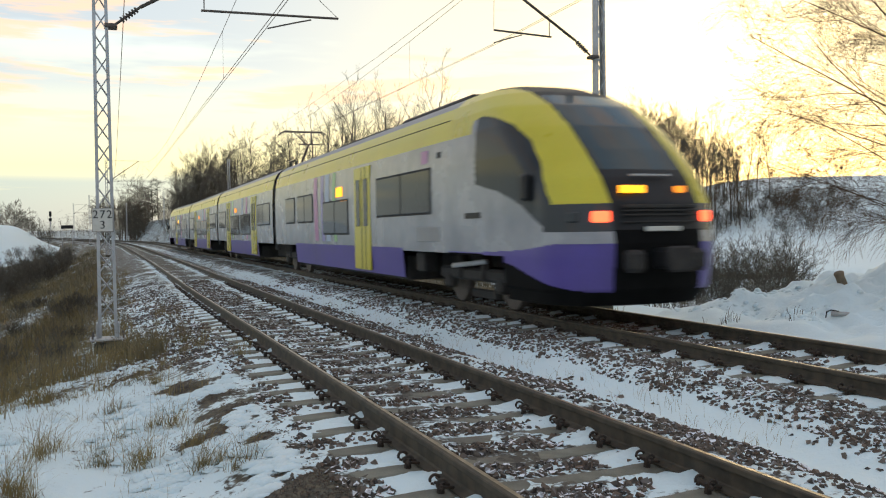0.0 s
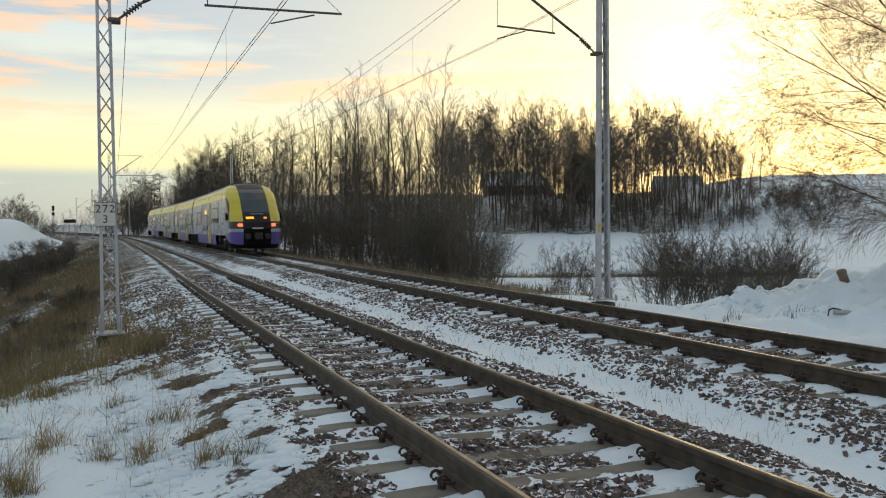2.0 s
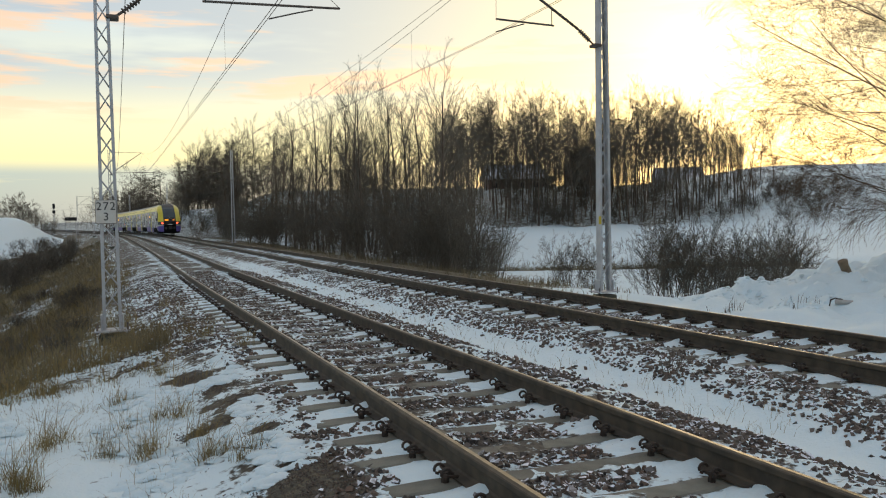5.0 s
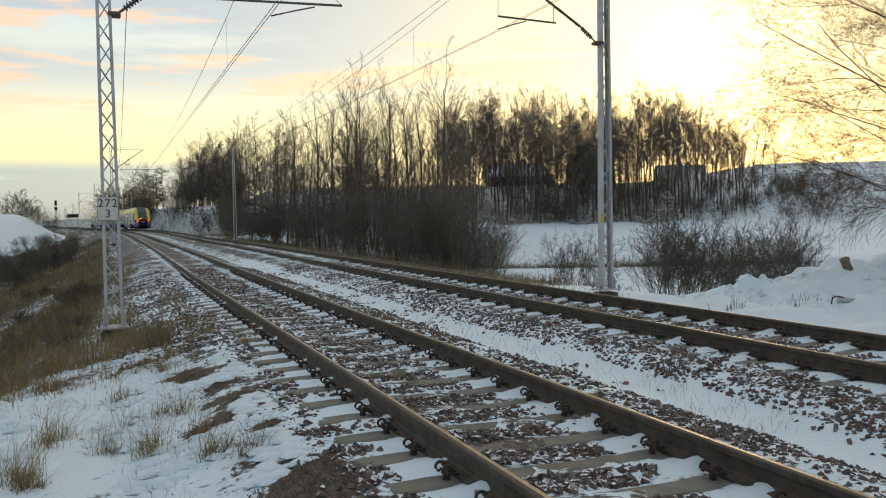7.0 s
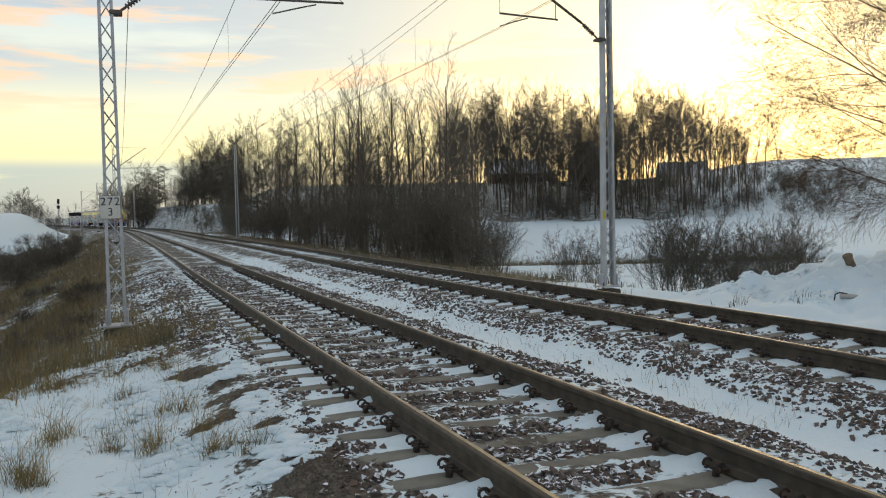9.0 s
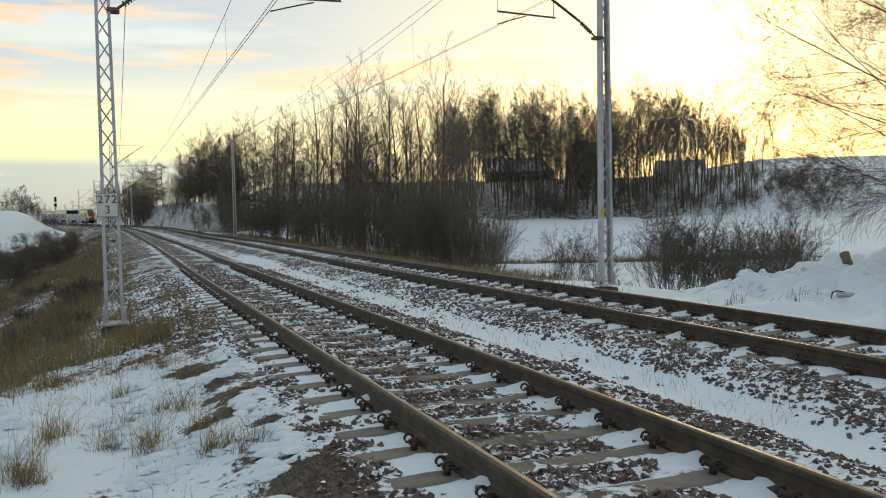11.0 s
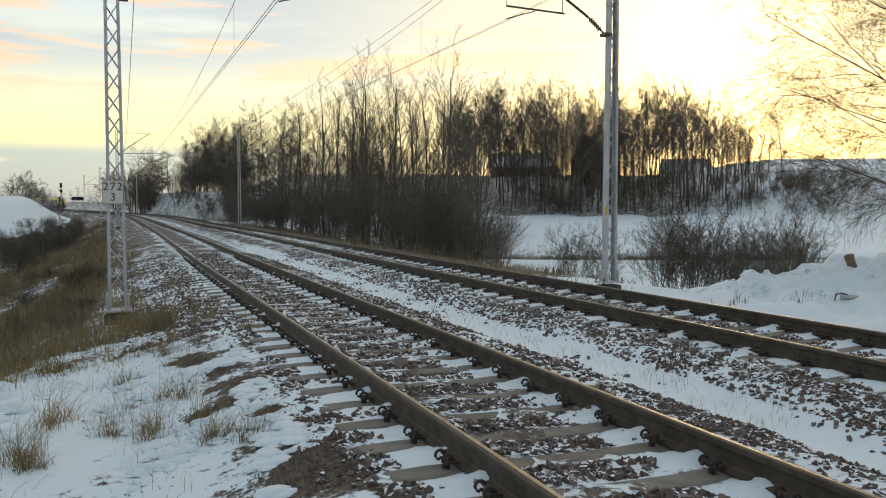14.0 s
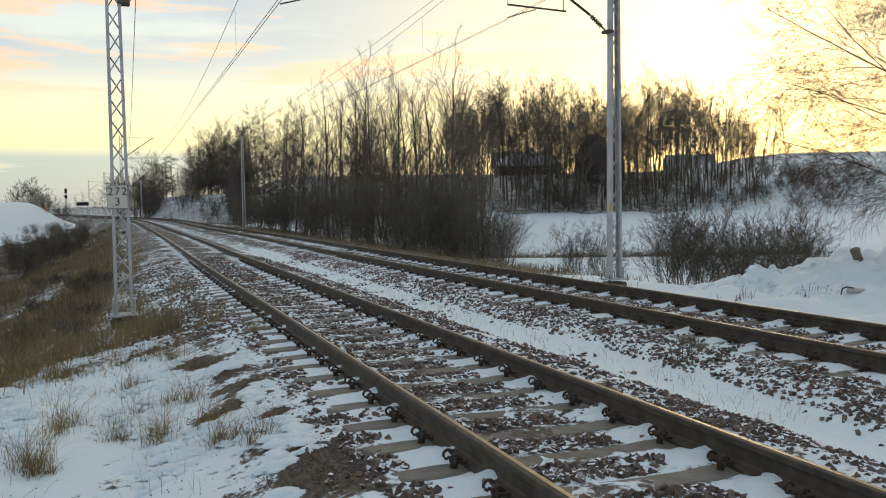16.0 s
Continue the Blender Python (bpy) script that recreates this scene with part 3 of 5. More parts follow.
def rail(off, parent, raised=False):
    ys = steps((-60, 0, 4), (0, 90, 1.0), (90, 455, 4.0))
    n = len(PROFILE)
    v, f, idx = [], [], []
    for y in ys:
        for px, pz in PROFILE:
            v.append(line_point(y, off + px, pz + (cant(y) if raised else 0.0)))
    for i in range(len(ys) - 1):
        for j in range(n):
            j2 = (j + 1) % n
            f.append((i * n + j, i * n + j2, (i + 1) * n + j2, (i + 1) * n + j))
            idx.append(1 if j == 9 else 0)
    return child("rail", mesh_of("rail", v, f, [RAIL_SIDE, RAIL_HEAD], idx), parent)


def sleeper_mesh():
    """Pre-stressed concrete sleeper: raised rail seats and a lower waist."""
    xs = [-1.28, -1.25, -0.98, -0.55, -0.40, 0.0, 0.40, 0.55, 0.98, 1.25, 1.28]
    top = [-0.215, -0.195, -0.180, -0.180, -0.192, -0.196, -0.192, -0.180, -0.180, -0.195, -0.215]
    v, f = [], []
    for x, t in zip(xs, top):
        v += [(x, -0.145, -0.36), (x, -0.105, t - 0.012), (x, -0.09, t), (x, 0.09, t), (x, 0.105, t - 0.012), (x, 0.145, -0.36)]
    for i in range(len(xs) - 1):
        for j in range(5):
            a = i * 6 + j
            f.append((a, a + 6, a + 7, a + 1))
    f += [tuple(range(5, -1, -1)), tuple(range(len(v) - 6, len(v)))]
    return mesh_of("sleeper", v, f, CONCRETE)


def clip_mesh():
    """Sprung rail clip: two curled loops in a cast shoulder."""
    t = Tubes()
    for s in (-1, 1):
        arc = [(-0.022, s * 0.030, 0.020), (0.020, s * 0.040, 0.026), (0.066, s * 0.058, 0.034)]
        for i in range(9):
            th = math.pi * (0.05 + 0.17 * i)
            arc.append((0.066 + 0.032 * math.sin(th), s * 0.058, 0.052 - 0.029 * math.cos(th)))
        t.add(arc, [0.0095] * len(arc), 6, True)
    t.add([(0.055, -0.055, 0.030), (0.055, 0.055, 0.030)], [0.013, 0.013], 6, True)
    t.add([(0.05, 0, -0.03), (0.05, 0, 0.045)], [0.026, 0.020], 6, True)
    return t.mesh("clip", CLIP, False)


SLEEPER, CLIPMESH = sleeper_mesh(), clip_mesh()


def track(off, label):
    root = new("railway_track")
    tagged(root, label, "railway track", group="parallel railway tracks", kind="structure")
    near = off < 0
    for s in (-0.75, 0.75):
        rail(off + s, root, near and s < 0)
    rng = random.Random(3)
    far_v, far_f = [], []
    for i in range(-20, 330):
        y = SLEEPER_0 + 0.6 * i
        m = line_pose(y, off)
        if near:
            m = m @ pose(0, 0, cant(y) / 2, 0, math.degrees(cant(y) / 1.5), 0)
        if i > 130:
            if y > 200:
                break
            base = len(far_v)
            for q in SLEEPER.vertices:
                far_v.append(m @ q.co)
            far_f += [tuple(base + a for a in p.vertices) for p in SLEEPER.polygons]
            continue
        m = m @ pose(0, rng.uniform(-0.012, 0.012), rng.uniform(-0.006, 0.003), 0, 0, rng.uniform(-0.5, 0.5))
        sl = child("sleeper", SLEEPER, root, m=m)
        if 0 < y < 26:
            for s in (-0.75, 0.75):
                for side in (-1, 1):
                    child("rail_clip", CLIPMESH, sl, m=pose(s + side * 0.085, 0, -0.163, 0, 0, 0 if side > 0 else 180))
    ob = child("far_sleepers", mesh_of("far_sleepers", far_v, far_f, CONCRETE), root)
    ob["kind"] = "stuff"
    return root


track(0.035 - TRACK_GAP, "rusty steel rails on snow-dusted concrete sleepers, the nearer line")
track(0.0, "rusty steel rails on concrete sleepers, the line the train runs on")


def rail_snow():
    """Snow blown against the rails between the sleepers, a wedge in each crib."""
    rng = random.Random(44)
    v, f = [], []
    ds = (0.012, 0.07, 0.15, 0.26, 0.42)
    fall = (1.0, 0.66, 0.40, 0.18, -0.1)
    nl = 7
    for off, near in ((0.035 - TRACK_GAP, True), (0.0, False)):
        for i in range(3, 90):
            y0 = SLEEPER_0 + 0.6 * i
            for s in (-0.75, 0.75):
                for side in (-1, 1):
                    if rng.random() < 0.12:
                        continue
                    top = rng.uniform(0.025, 0.065)
                    wide = rng.uniform(0.75, 1.25)
                    skew = rng.uniform(0.8, 1.25)
                    base = len(v)
                    for a in range(nl):
                        ph = a / (nl - 1)
                        ridge = (1 - abs(2 * ph ** skew - 1)) ** 0.9 * rng.uniform(0.9, 1.1)
                        y = y0 + 0.09 + 0.42 * ph + rng.uniform(-0.01, 0.01)
                        up_ = cant(y) if near and s < 0 else 0.0
                        for d, fl in zip(ds, fall):
                            q = d * (wide if d > 0.02 else 1.0) * (0.55 + 0.45 * ridge) if d > 0.02 else d
                            z = -0.192 + up_ + (top * fl + 0.012) * ridge + 0.008 * rng.random() - (0.045 if d > 0.4 else 0.006 if d > 0.2 else 0.0)
                            v.append(line_point(y, off + s + side * q, z))
                    n = len(ds)
                    for a in range(nl - 1):
                        for b in range(n - 1):
                            q4 = (base + a * n + b, base + a * n + b + 1, base + (a + 1) * n + b + 1, base + (a + 1) * n + b)
                            f.append(q4 if side < 0 else q4[::-1])
    ob = new("rail_snow", mesh_of("rail_snow", v, f, SNOW, None, True))
    tagged(ob, "wedges of snow blown against the rails between sleepers", "snow", kind="stuff")


rail_snow()

# ---- the electric train ----
SIDE_Z = (0.42, 1.00, 1.60, 2.60, 3.10, 3.45, 3.70, 3.88, 4.00, 4.06)
SIDE_W = (1.37, 1.42, 1.44, 1.44, 1.41, 1.34, 1.20, 0.98, 0.62, 0.0)


def half_width(z):
    return float(np.interp(z, SIDE_Z, SIDE_W))


def strip(name, y0, y1, zs, mat, parent, label="", lift=0.0, sides=(-1, 1), ny=1):
    """A lengthwise strip of the body's skin between two heights, on both flanks."""
    v, f = [], []
    for s in sides:
        base = len(v)
        for i in range(ny + 1):
            y = y0 + (y1 - y0) * i / ny
            for z in zs:
                v.append((s * (half_width(z) + lift), y, z))
        n = len(zs)
        for i in range(ny):
            for j in range(n - 1):
                a = base + i * n + j
                q = (a, a + n, a + n + 1, a + 1)
                f.append(q if s < 0 else q[::-1])
    return child(name, mesh_of(name, v, f, mat, None, True), parent, label)


def panel(name, y0, y1, z0, z1, s, mat, parent, label="", lift=0.012, bevel=0.01):
    """A flush panel, door leaf or pane set into one flank."""
    w = half_width((z0 + z1) / 2)
    return part(name, boxed(s * (w + lift - 0.02), (y0 + y1) / 2, (z0 + z1) / 2, 0.04, abs(y1 - y0), z1 - z0, bevel=bevel), mat, parent, label)


def bogie(y, parent):
    b = part("bogie", boxed(0, y, 0.62, 1.9, 2.9, 0.20, bevel=0.05), UNDER, parent)
    for s in (-1, 1):
        part("side_frame", boxed(s * 1.0, y, 0.60, 0.16, 3.2, 0.24, bevel=0.05), UNDER, b)
        for dy in (-1.15, 1.15):
            bm = bmesh.new()
            bmesh.ops.create_cone(bm, cap_ends=True, segments=20, radius1=0.42, radius2=0.40, depth=0.13,
                                  matrix=Matrix.Translation((s * 0.75, y + dy, 0.42)) @ Matrix.Rotation(math.pi / 2 * s, 4, "Y"))
            part("wheel", bm, DARKSTEEL, b)
            part("axle_box", boxed(s * 1.02, y + dy, 0.45, 0.2, 0.34, 0.30, bevel=0.05), UNDER, b)
            t = tube([(s * 1.02, y + dy * 0.45, 0.52), (s * 1.02, y + dy * 0.45, 0.95)], 0.11, 8)
            child("spring", t.mesh("spring", UNDER), b)
    return b


def door(y, s, parent):
    d = panel("door", y - 0.68, y + 0.68, 0.48, 3.02, s, YELLOW, parent, "yellow double-leaf passenger door", 0.014)
    for dy in (-0.33, 0.33):
        panel("door_pane", y + dy - 0.17, y + dy + 0.17, 1.55, 2.72, s, PANE, d, lift=0.026)
        panel("door_seal", y + dy - 0.33 + (0.32 if dy < 0 else 0.0), y + dy - 0.30 + (0.32 if dy < 0 else 0.0), 0.5, 3.0, s, RUBBER, d, lift=0.020, bevel=0.0)
        panel("notice", y + dy - 0.08, y + dy + 0.08, 1.22, 1.42, s, SIGNWHITE, d, lift=0.022, bevel=0.0)
    return d


def window(y0, y1, s, parent, z0=1.72, z1=2.66, n=2):
    w = panel("window", y0, y1, z0, z1, s, RUBBER, parent, lift=0.012)
    step = (y1 - y0) / n
    for i in range(n):
        panel("pane", y0 + step * i + 0.03, y0 + step * (i + 1) - 0.03, z0 + 0.04, z1 - 0.04, s, PANE, w, lift=0.024)
    return w


def shell(parent, y0, y1, roof=True):
    strip("side_wall", y0, y1, (1.00, 1.6, 2.1, 2.6, 3.10), WHITE, parent, "pale grey side wall", ny=4)
    strip("yellow_band", y0, y1, (3.10, 3.28, 3.45, 3.60, 3.70), YELLOW, parent, "yellow band under the roof edge", ny=4)
    v, f = [], []
    zs = [3.70, 3.80, 3.88, 3.95, 4.00, 4.04, 4.06]
    prof = [(-half_width(z), z) for z in zs] + [(half_width(z), z) for z in reversed(zs[:-1])]
    for y in (y0, y1):
        v += [(x, y, z) for x, z in prof]
    n = len(prof)
    f = [(j, j + n, j + n + 1, j + 1) for j in range(n - 1)]
    child("roof", mesh_of("roof", v, f, GREY, None, True), parent, "grey curved roof")
    t = Tubes()
    for s in (-1, 1):
        t.add([(s * 1.33, y0, 3.47), (s * 1.33, y1, 3.47)], [0.012, 0.012], 4)
    child("gutter", t.mesh("gutter", RUBBER, False), parent)
    v = [(s * (half_width(1.0) - 0.02), y, 1.0) for y in (y0, y1) for s in (-1, 1)]
    child("underframe", mesh_of("underframe", v, [(0, 1, 3, 2)], UNDER), parent)


def skirt(y0, y1, parent):
    strip("skirt", y0, y1, (0.42, 0.7, 1.06), PURPLE, parent, "purple skirt panel", lift=0.006, ny=2)
    part("underfloor_box", boxed(0, (y0 + y1) / 2, 0.62, 2.5, (y1 - y0) - 0.3, 0.55, bevel=0.04), UNDER, parent)


def gear(y0, y1, parent, h=0.34):
    part("roof_equipment", boxed(0, (y0 + y1) / 2, 4.0 + h / 2 - 0.06, 1.25, y1 - y0, h, bevel=0.07), UNDER, parent)


def bellows(y, parent):
    """The dark folded gangway between two cars."""
    b = None
    for i in range(3):
        yy = y - 0.18 + 0.18 * i
        zs = (0.75, 1.6, 2.6, 3.1, 3.45, 3.70, 3.88, 4.0, 4.06)
        v, f = [], []
        prof = [(-half_width(z) + 0.04, z) for z in zs] + [(half_width(z) - 0.04, z) for z in reversed(zs[:-1])]
        for dy, g in ((-0.085, 0.93), (-0.03, 1.0), (0.03, 1.0), (0.085, 0.93)):
            v += [(x * g, yy + dy, 0.75 + (z - 0.75) * (0.5 + 0.5 * g)) for x, z in prof]
        n = len(prof)
        f = [(k_ * n + j, (k_ + 1) * n + j, (k_ + 1) * n + j + 1, k_ * n + j + 1) for k_ in range(3) for j in range(n - 1)]
        me = mesh_of("bellows_fold", v, f, RUBBER)
        if b is None:
            b = child("bellows", me, parent, "black rubber gangway bellows")
        else:
            child("fold", me, b)


def pantograph(y, parent):
    """Raised single-arm current collector."""
    def rod(name, ends, radii, under, label=""):
        t = Tubes()
        t.add(ends, radii, 6, True)
        return child(name, t.mesh(name, DARKSTEEL), under, label)

    p = rod("pantograph", [(0, y + 0.5, 4.28), (0, y - 0.75, 4.85)], [0.05, 0.04], parent, "raised dark steel pantograph")
    for s in (-0.5, 0.5):
        rod("base_bar", [(s, y - 0.6, 4.25), (s, y + 0.6, 4.25)], [0.035] * 2, p)
    for s in (-0.35, 0.35):
        rod("upper_arm", [(s * 0.3, y - 0.75, 4.85), (s, y + 0.35, 5.45)], [0.03, 0.025], p)
    rod("knee_bar", [(-0.4, y - 0.75, 4.85), (0.4, y - 0.75, 4.85)], [0.03] * 2, p)
    h = Tubes()
    for dy in (0.2, 0.5):
        h.add([(-0.95, y + dy, 5.34), (-0.75, y + dy, 5.46), (0.75, y + dy, 5.46), (0.95, y + dy, 5.34)], [0.025] * 4, 5, True)
    child("collector_head", h.mesh("collector_head", DARKSTEEL), p)
    for dx in (-0.45, 0.45):
        for dy in (-0.5, 0.5):
            child("insulator", tube([(dx, y + dy, 3.98), (dx, y + dy, 4.24)], 0.06, 8).mesh("insulator", BASE), p)


# nose: set-back of the front at each height
NOSE_Z = (0.30, 0.55, 1.20, 1.78, 2.15, 2.60, 3.00, 3.40, 3.70, 3.88, 4.00, 4.06)
NOSE_Q = (0.30, 0.06, 0.00, 0.10, 0.34, 0.78, 1.22, 1.78, 2.38, 2.95, 3.60, 4.50)
NOSE_L = 4.6


def nose_point(z, c):
    """A point of the nose at height z; c runs from 0 (middle of the front) to 1 (back of the cab)."""
    q0 = float(np.interp(z, NOSE_Z, NOSE_Q))
    w = half_width(max(z, 0.42)) * (0.97 if z < 0.5 else 1.0)
    d = min(1.25, max(NOSE_L - q0 - 0.02, 0.02))
    if c < 0.7:
        th = c / 0.7 * math.pi / 2
        return w * math.sin(th) ** 0.80, q0 + d * (1 - max(math.cos(th), 0.0) ** 0.72)
    return w, q0 + d + (NOSE_L - q0 - d) * (c - 0.7) / 0.3


def livery(x, q, z):
    arch = float(np.interp(q, (0.0, 0.78, 0.92, 1.15, 1.5, 2.0, 2.6, 3.1, 3.45, 3.6), (1.78, 1.78, 1.98, 2.40, 2.78, 3.08, 3.27, 3.35, 3.32, 3.10)))
    sill = float(np.interp(q, (0.6, 0.75, 1.0, 1.6, 2.4, 3.3), (1.37, 1.37, 1.48, 1.80, 2.04, 2.20)))
    p_top = float(np.interp(q, (0, 0.7, 1.6, 3.2), (1.20, 1.20, 1.10, 1.04)))
    p_low = float(np.interp(q, (0, 0.4, 1.0, 2.0, 3.2), (0.52, 0.52, 0.62, 0.86, 1.02)))
    # no hollow is modelled here: its shade is the skin's near-black colour
    if x < 0.74 and z < 1.40:
        return "coupler_recess"
    if x < 0.74 and (z >= 1.40):
        if 2.28 < z < 3.62 and x < 0.70:
            return "windscreen"
        return "front_mask"
    if z >= arch or z >= 3.10 and q > 3.5:
        return "yellow_arch" if z < 3.86 else "roof_front"
    if q < 3.3 and z > sill and q > 0.7 and z < arch and z > 1.37:
        return "cab_window" if q > 1.15 else "lamp_housing"
    if 1.37 <= z < 1.78 and q <= 0.95:
        return "lamp_housing"
    if z < p_low:
        return "apron"
    if z < p_top:
        return "purple_corner"
    return "cab_wall"


def nose(parent, y_tip):
    """The rounded cab end; y_tip is the foremost point, the cab lies towards +y."""
    zs = list(np.arange(0.30, 3.66, 0.021)) + list(np.arange(3.66, 4.061, 0.014))
    cs = list(np.arange(0, 0.70, 0.007)) + list(np.arange(0.70, 1.0001, 0.006))
    n = len(cs)
    look_of = {"coupler_recess": (SHADE_APRON_BLACK, "flush skin coloured near black as the shaded hollow round the coupler"), "windscreen": (SCREEN, "large dark raked windscreen"), "front_mask": (BLACK, "black front mask"),
               "yellow_arch": (YELLOW, "yellow arch framing the cab front"), "roof_front": (BLACK, ""), "cab_window": (PANE, "dark cab side window"),
               "lamp_housing": (LAMP, "glazed lamp housing"), "apron": (SHADE_APRON_BLACK, "black apron"), "purple_corner": (PURPLE, "purple lower corner"),
               "cab_wall": (WHITE, "pale grey cab wall")}
    for s in (-1, 1):
        bins = {}
        pts = [nose_point(z, c) for z in zs for c in cs]
        for i in range(len(zs) - 1):
            for j in range(n - 1):
                ids = (i * n + j, i * n + j + 1, (i + 1) * n + j + 1, (i + 1) * n + j)
                mx = sum(pts[a][0] for a in ids) / 4
                mq = sum(pts[a][1] for a in ids) / 4
                mz = (zs[i] + zs[i + 1]) / 2
                kind = livery(mx, mq, mz)
                if mz < 1.0 and mq > 2.3:
                    continue
                if kind == "roof_front" and mx > 0.9:
                    kind = "yellow_arch"
                bins.setdefault(kind, []).append(ids)
        for kind, quads in bins.items():
            used = sorted({a for q in quads for a in q})
            at = {a: i for i, a in enumerate(used)}
            v = [(s * pts[a][0], y_tip + pts[a][1], zs[a // n]) for a in used]
            f = [tuple(at[a] for a in (q if s > 0 else q[::-1])) for q in quads]
            mat, lab = look_of[kind]
            child(kind, mesh_of(kind, v, f, mat, None, True), parent, lab)
    # lamps, display, coupler
    for s in (-1, 1):
        for name, x0, w, mat, lab in (("tail_light", 0.90, 0.27, RED_LIGHT, "lit red tail light"), ("headlight", 1.22, 0.20, LAMP, "unlit headlight")):
            c0 = min((abs(nose_point(1.58, c)[0] - x0), c) for c in np.linspace(0.05, 0.69, 200))[1]
            (xa, qa), (xb, qb) = nose_point(1.58, c0 - 0.02), nose_point(1.58, c0 + 0.02)
            th = math.degrees(math.atan2(qb - qa, xb - xa))
            part(name, boxed(0, 0, 0, w, 0.06, 0.16, bevel=0.025), mat, parent, lab, m=pose(s * x0, y_tip + (qa + qb) / 2 - 0.012, 1.58, 0, 0, s * th))
    part("destination_display", boxed(-0.38, y_tip + 0.20, 1.97, 0.42, 0.06, 0.11, bevel=0.01), AMBER, parent, "lit amber destination display", m=pose(0, 0, 0))
    part("marker_light", boxed(0.45, y_tip + 0.22, 1.97, 0.18, 0.06, 0.10, bevel=0.01), AMBER_DIM, parent, "lit amber display end")
    part("grey_grille", boxed(0, y_tip + 0.07, 1.72, 1.25, 0.06, 0.05, bevel=0.01), UNDER, parent)
    for z in (1.60, 1.50, 1.66):
        part("grille_bar", boxed(0, y_tip + 0.05, z, 1.25, 0.06, 0.025, bevel=0.006), UNDER, parent)
    part("plate", boxed(0, y_tip + 0.0, 1.40, 0.6, 0.04, 0.07, bevel=0.01), SIGNWHITE, parent, "pale plate with unreadable bars")
    part("wiper", boxed(0.0, y_tip + 0.30, 2.18, 0.7, 0.04, 0.03, bevel=0.008), GALV, parent)
    cp = part("coupler", boxed(0, y_tip - 0.10, 0.98, 0.34, 0.5, 0.30, bevel=0.06), BLACK, parent, "dark automatic coupler")
    part("coupler_face", boxed(0, y_tip - 0.38, 0.98, 0.42, 0.08, 0.36, bevel=0.03), UNDER, cp)
    for s in (-1, 1):
        part("buffer", boxed(s * 0.52, y_tip - 0.04, 0.95, 0.30, 0.22, 0.32, bevel=0.06), UNDER, parent)
        part("mirror", boxed(s * 1.50, y_tip + 1.35, 2.05, 0.10, 0.24, 0.42, bevel=0.05), BLACK, parent, "black rear-view mirror")


def white_lip(parent, y_tip):
    """The white strip between the lamps and the purple corner, wrapped round the nose."""
    for s in (-1, 1):
        v, f = [], []
        cs = np.linspace(0.29, 0.60, 16)
        for z in (1.20, 1.285, 1.37):
            for c in cs:
                x, q = nose_point(z, float(c))
                v.append((s * (x + 0.006), y_tip + q - 0.006, z))
        n = len(cs)
        for i in range(2):
            for j in range(n - 1):
                q4 = (i * n + j, i * n + j + 1, (i + 1) * n + j + 1, (i + 1) * n + j)
                f.append(q4 if s > 0 else q4[::-1])
        child("white_lip", mesh_of("white_lip", v, f, WHITE, None, True), parent)


def decal(y, w, mat, parent, name="colour_stripe", lean=0.06, z0=1.15, z1=3.08):
    for s in (-1, 1):
        v, f = [], []
        zs = np.linspace(z0, z1, 5)
        for i, z in enumerate(zs):
            b = (i / 4 - 0.5) * lean * 2
            for d in (-w / 2, w / 2):
                v.append((s * (half_width(float(z)) + 0.008), y + d + b, float(z)))
        f = [(2 * i, 2 * i + 1, 2 * i + 3, 2 * i + 2) for i in range(4)]
        child(name, mesh_of(name, v, [q if s > 0 else q[::-1] for q in f], mat), parent, "coloured livery stripe")


LAST, MID = 22.2, 18.2


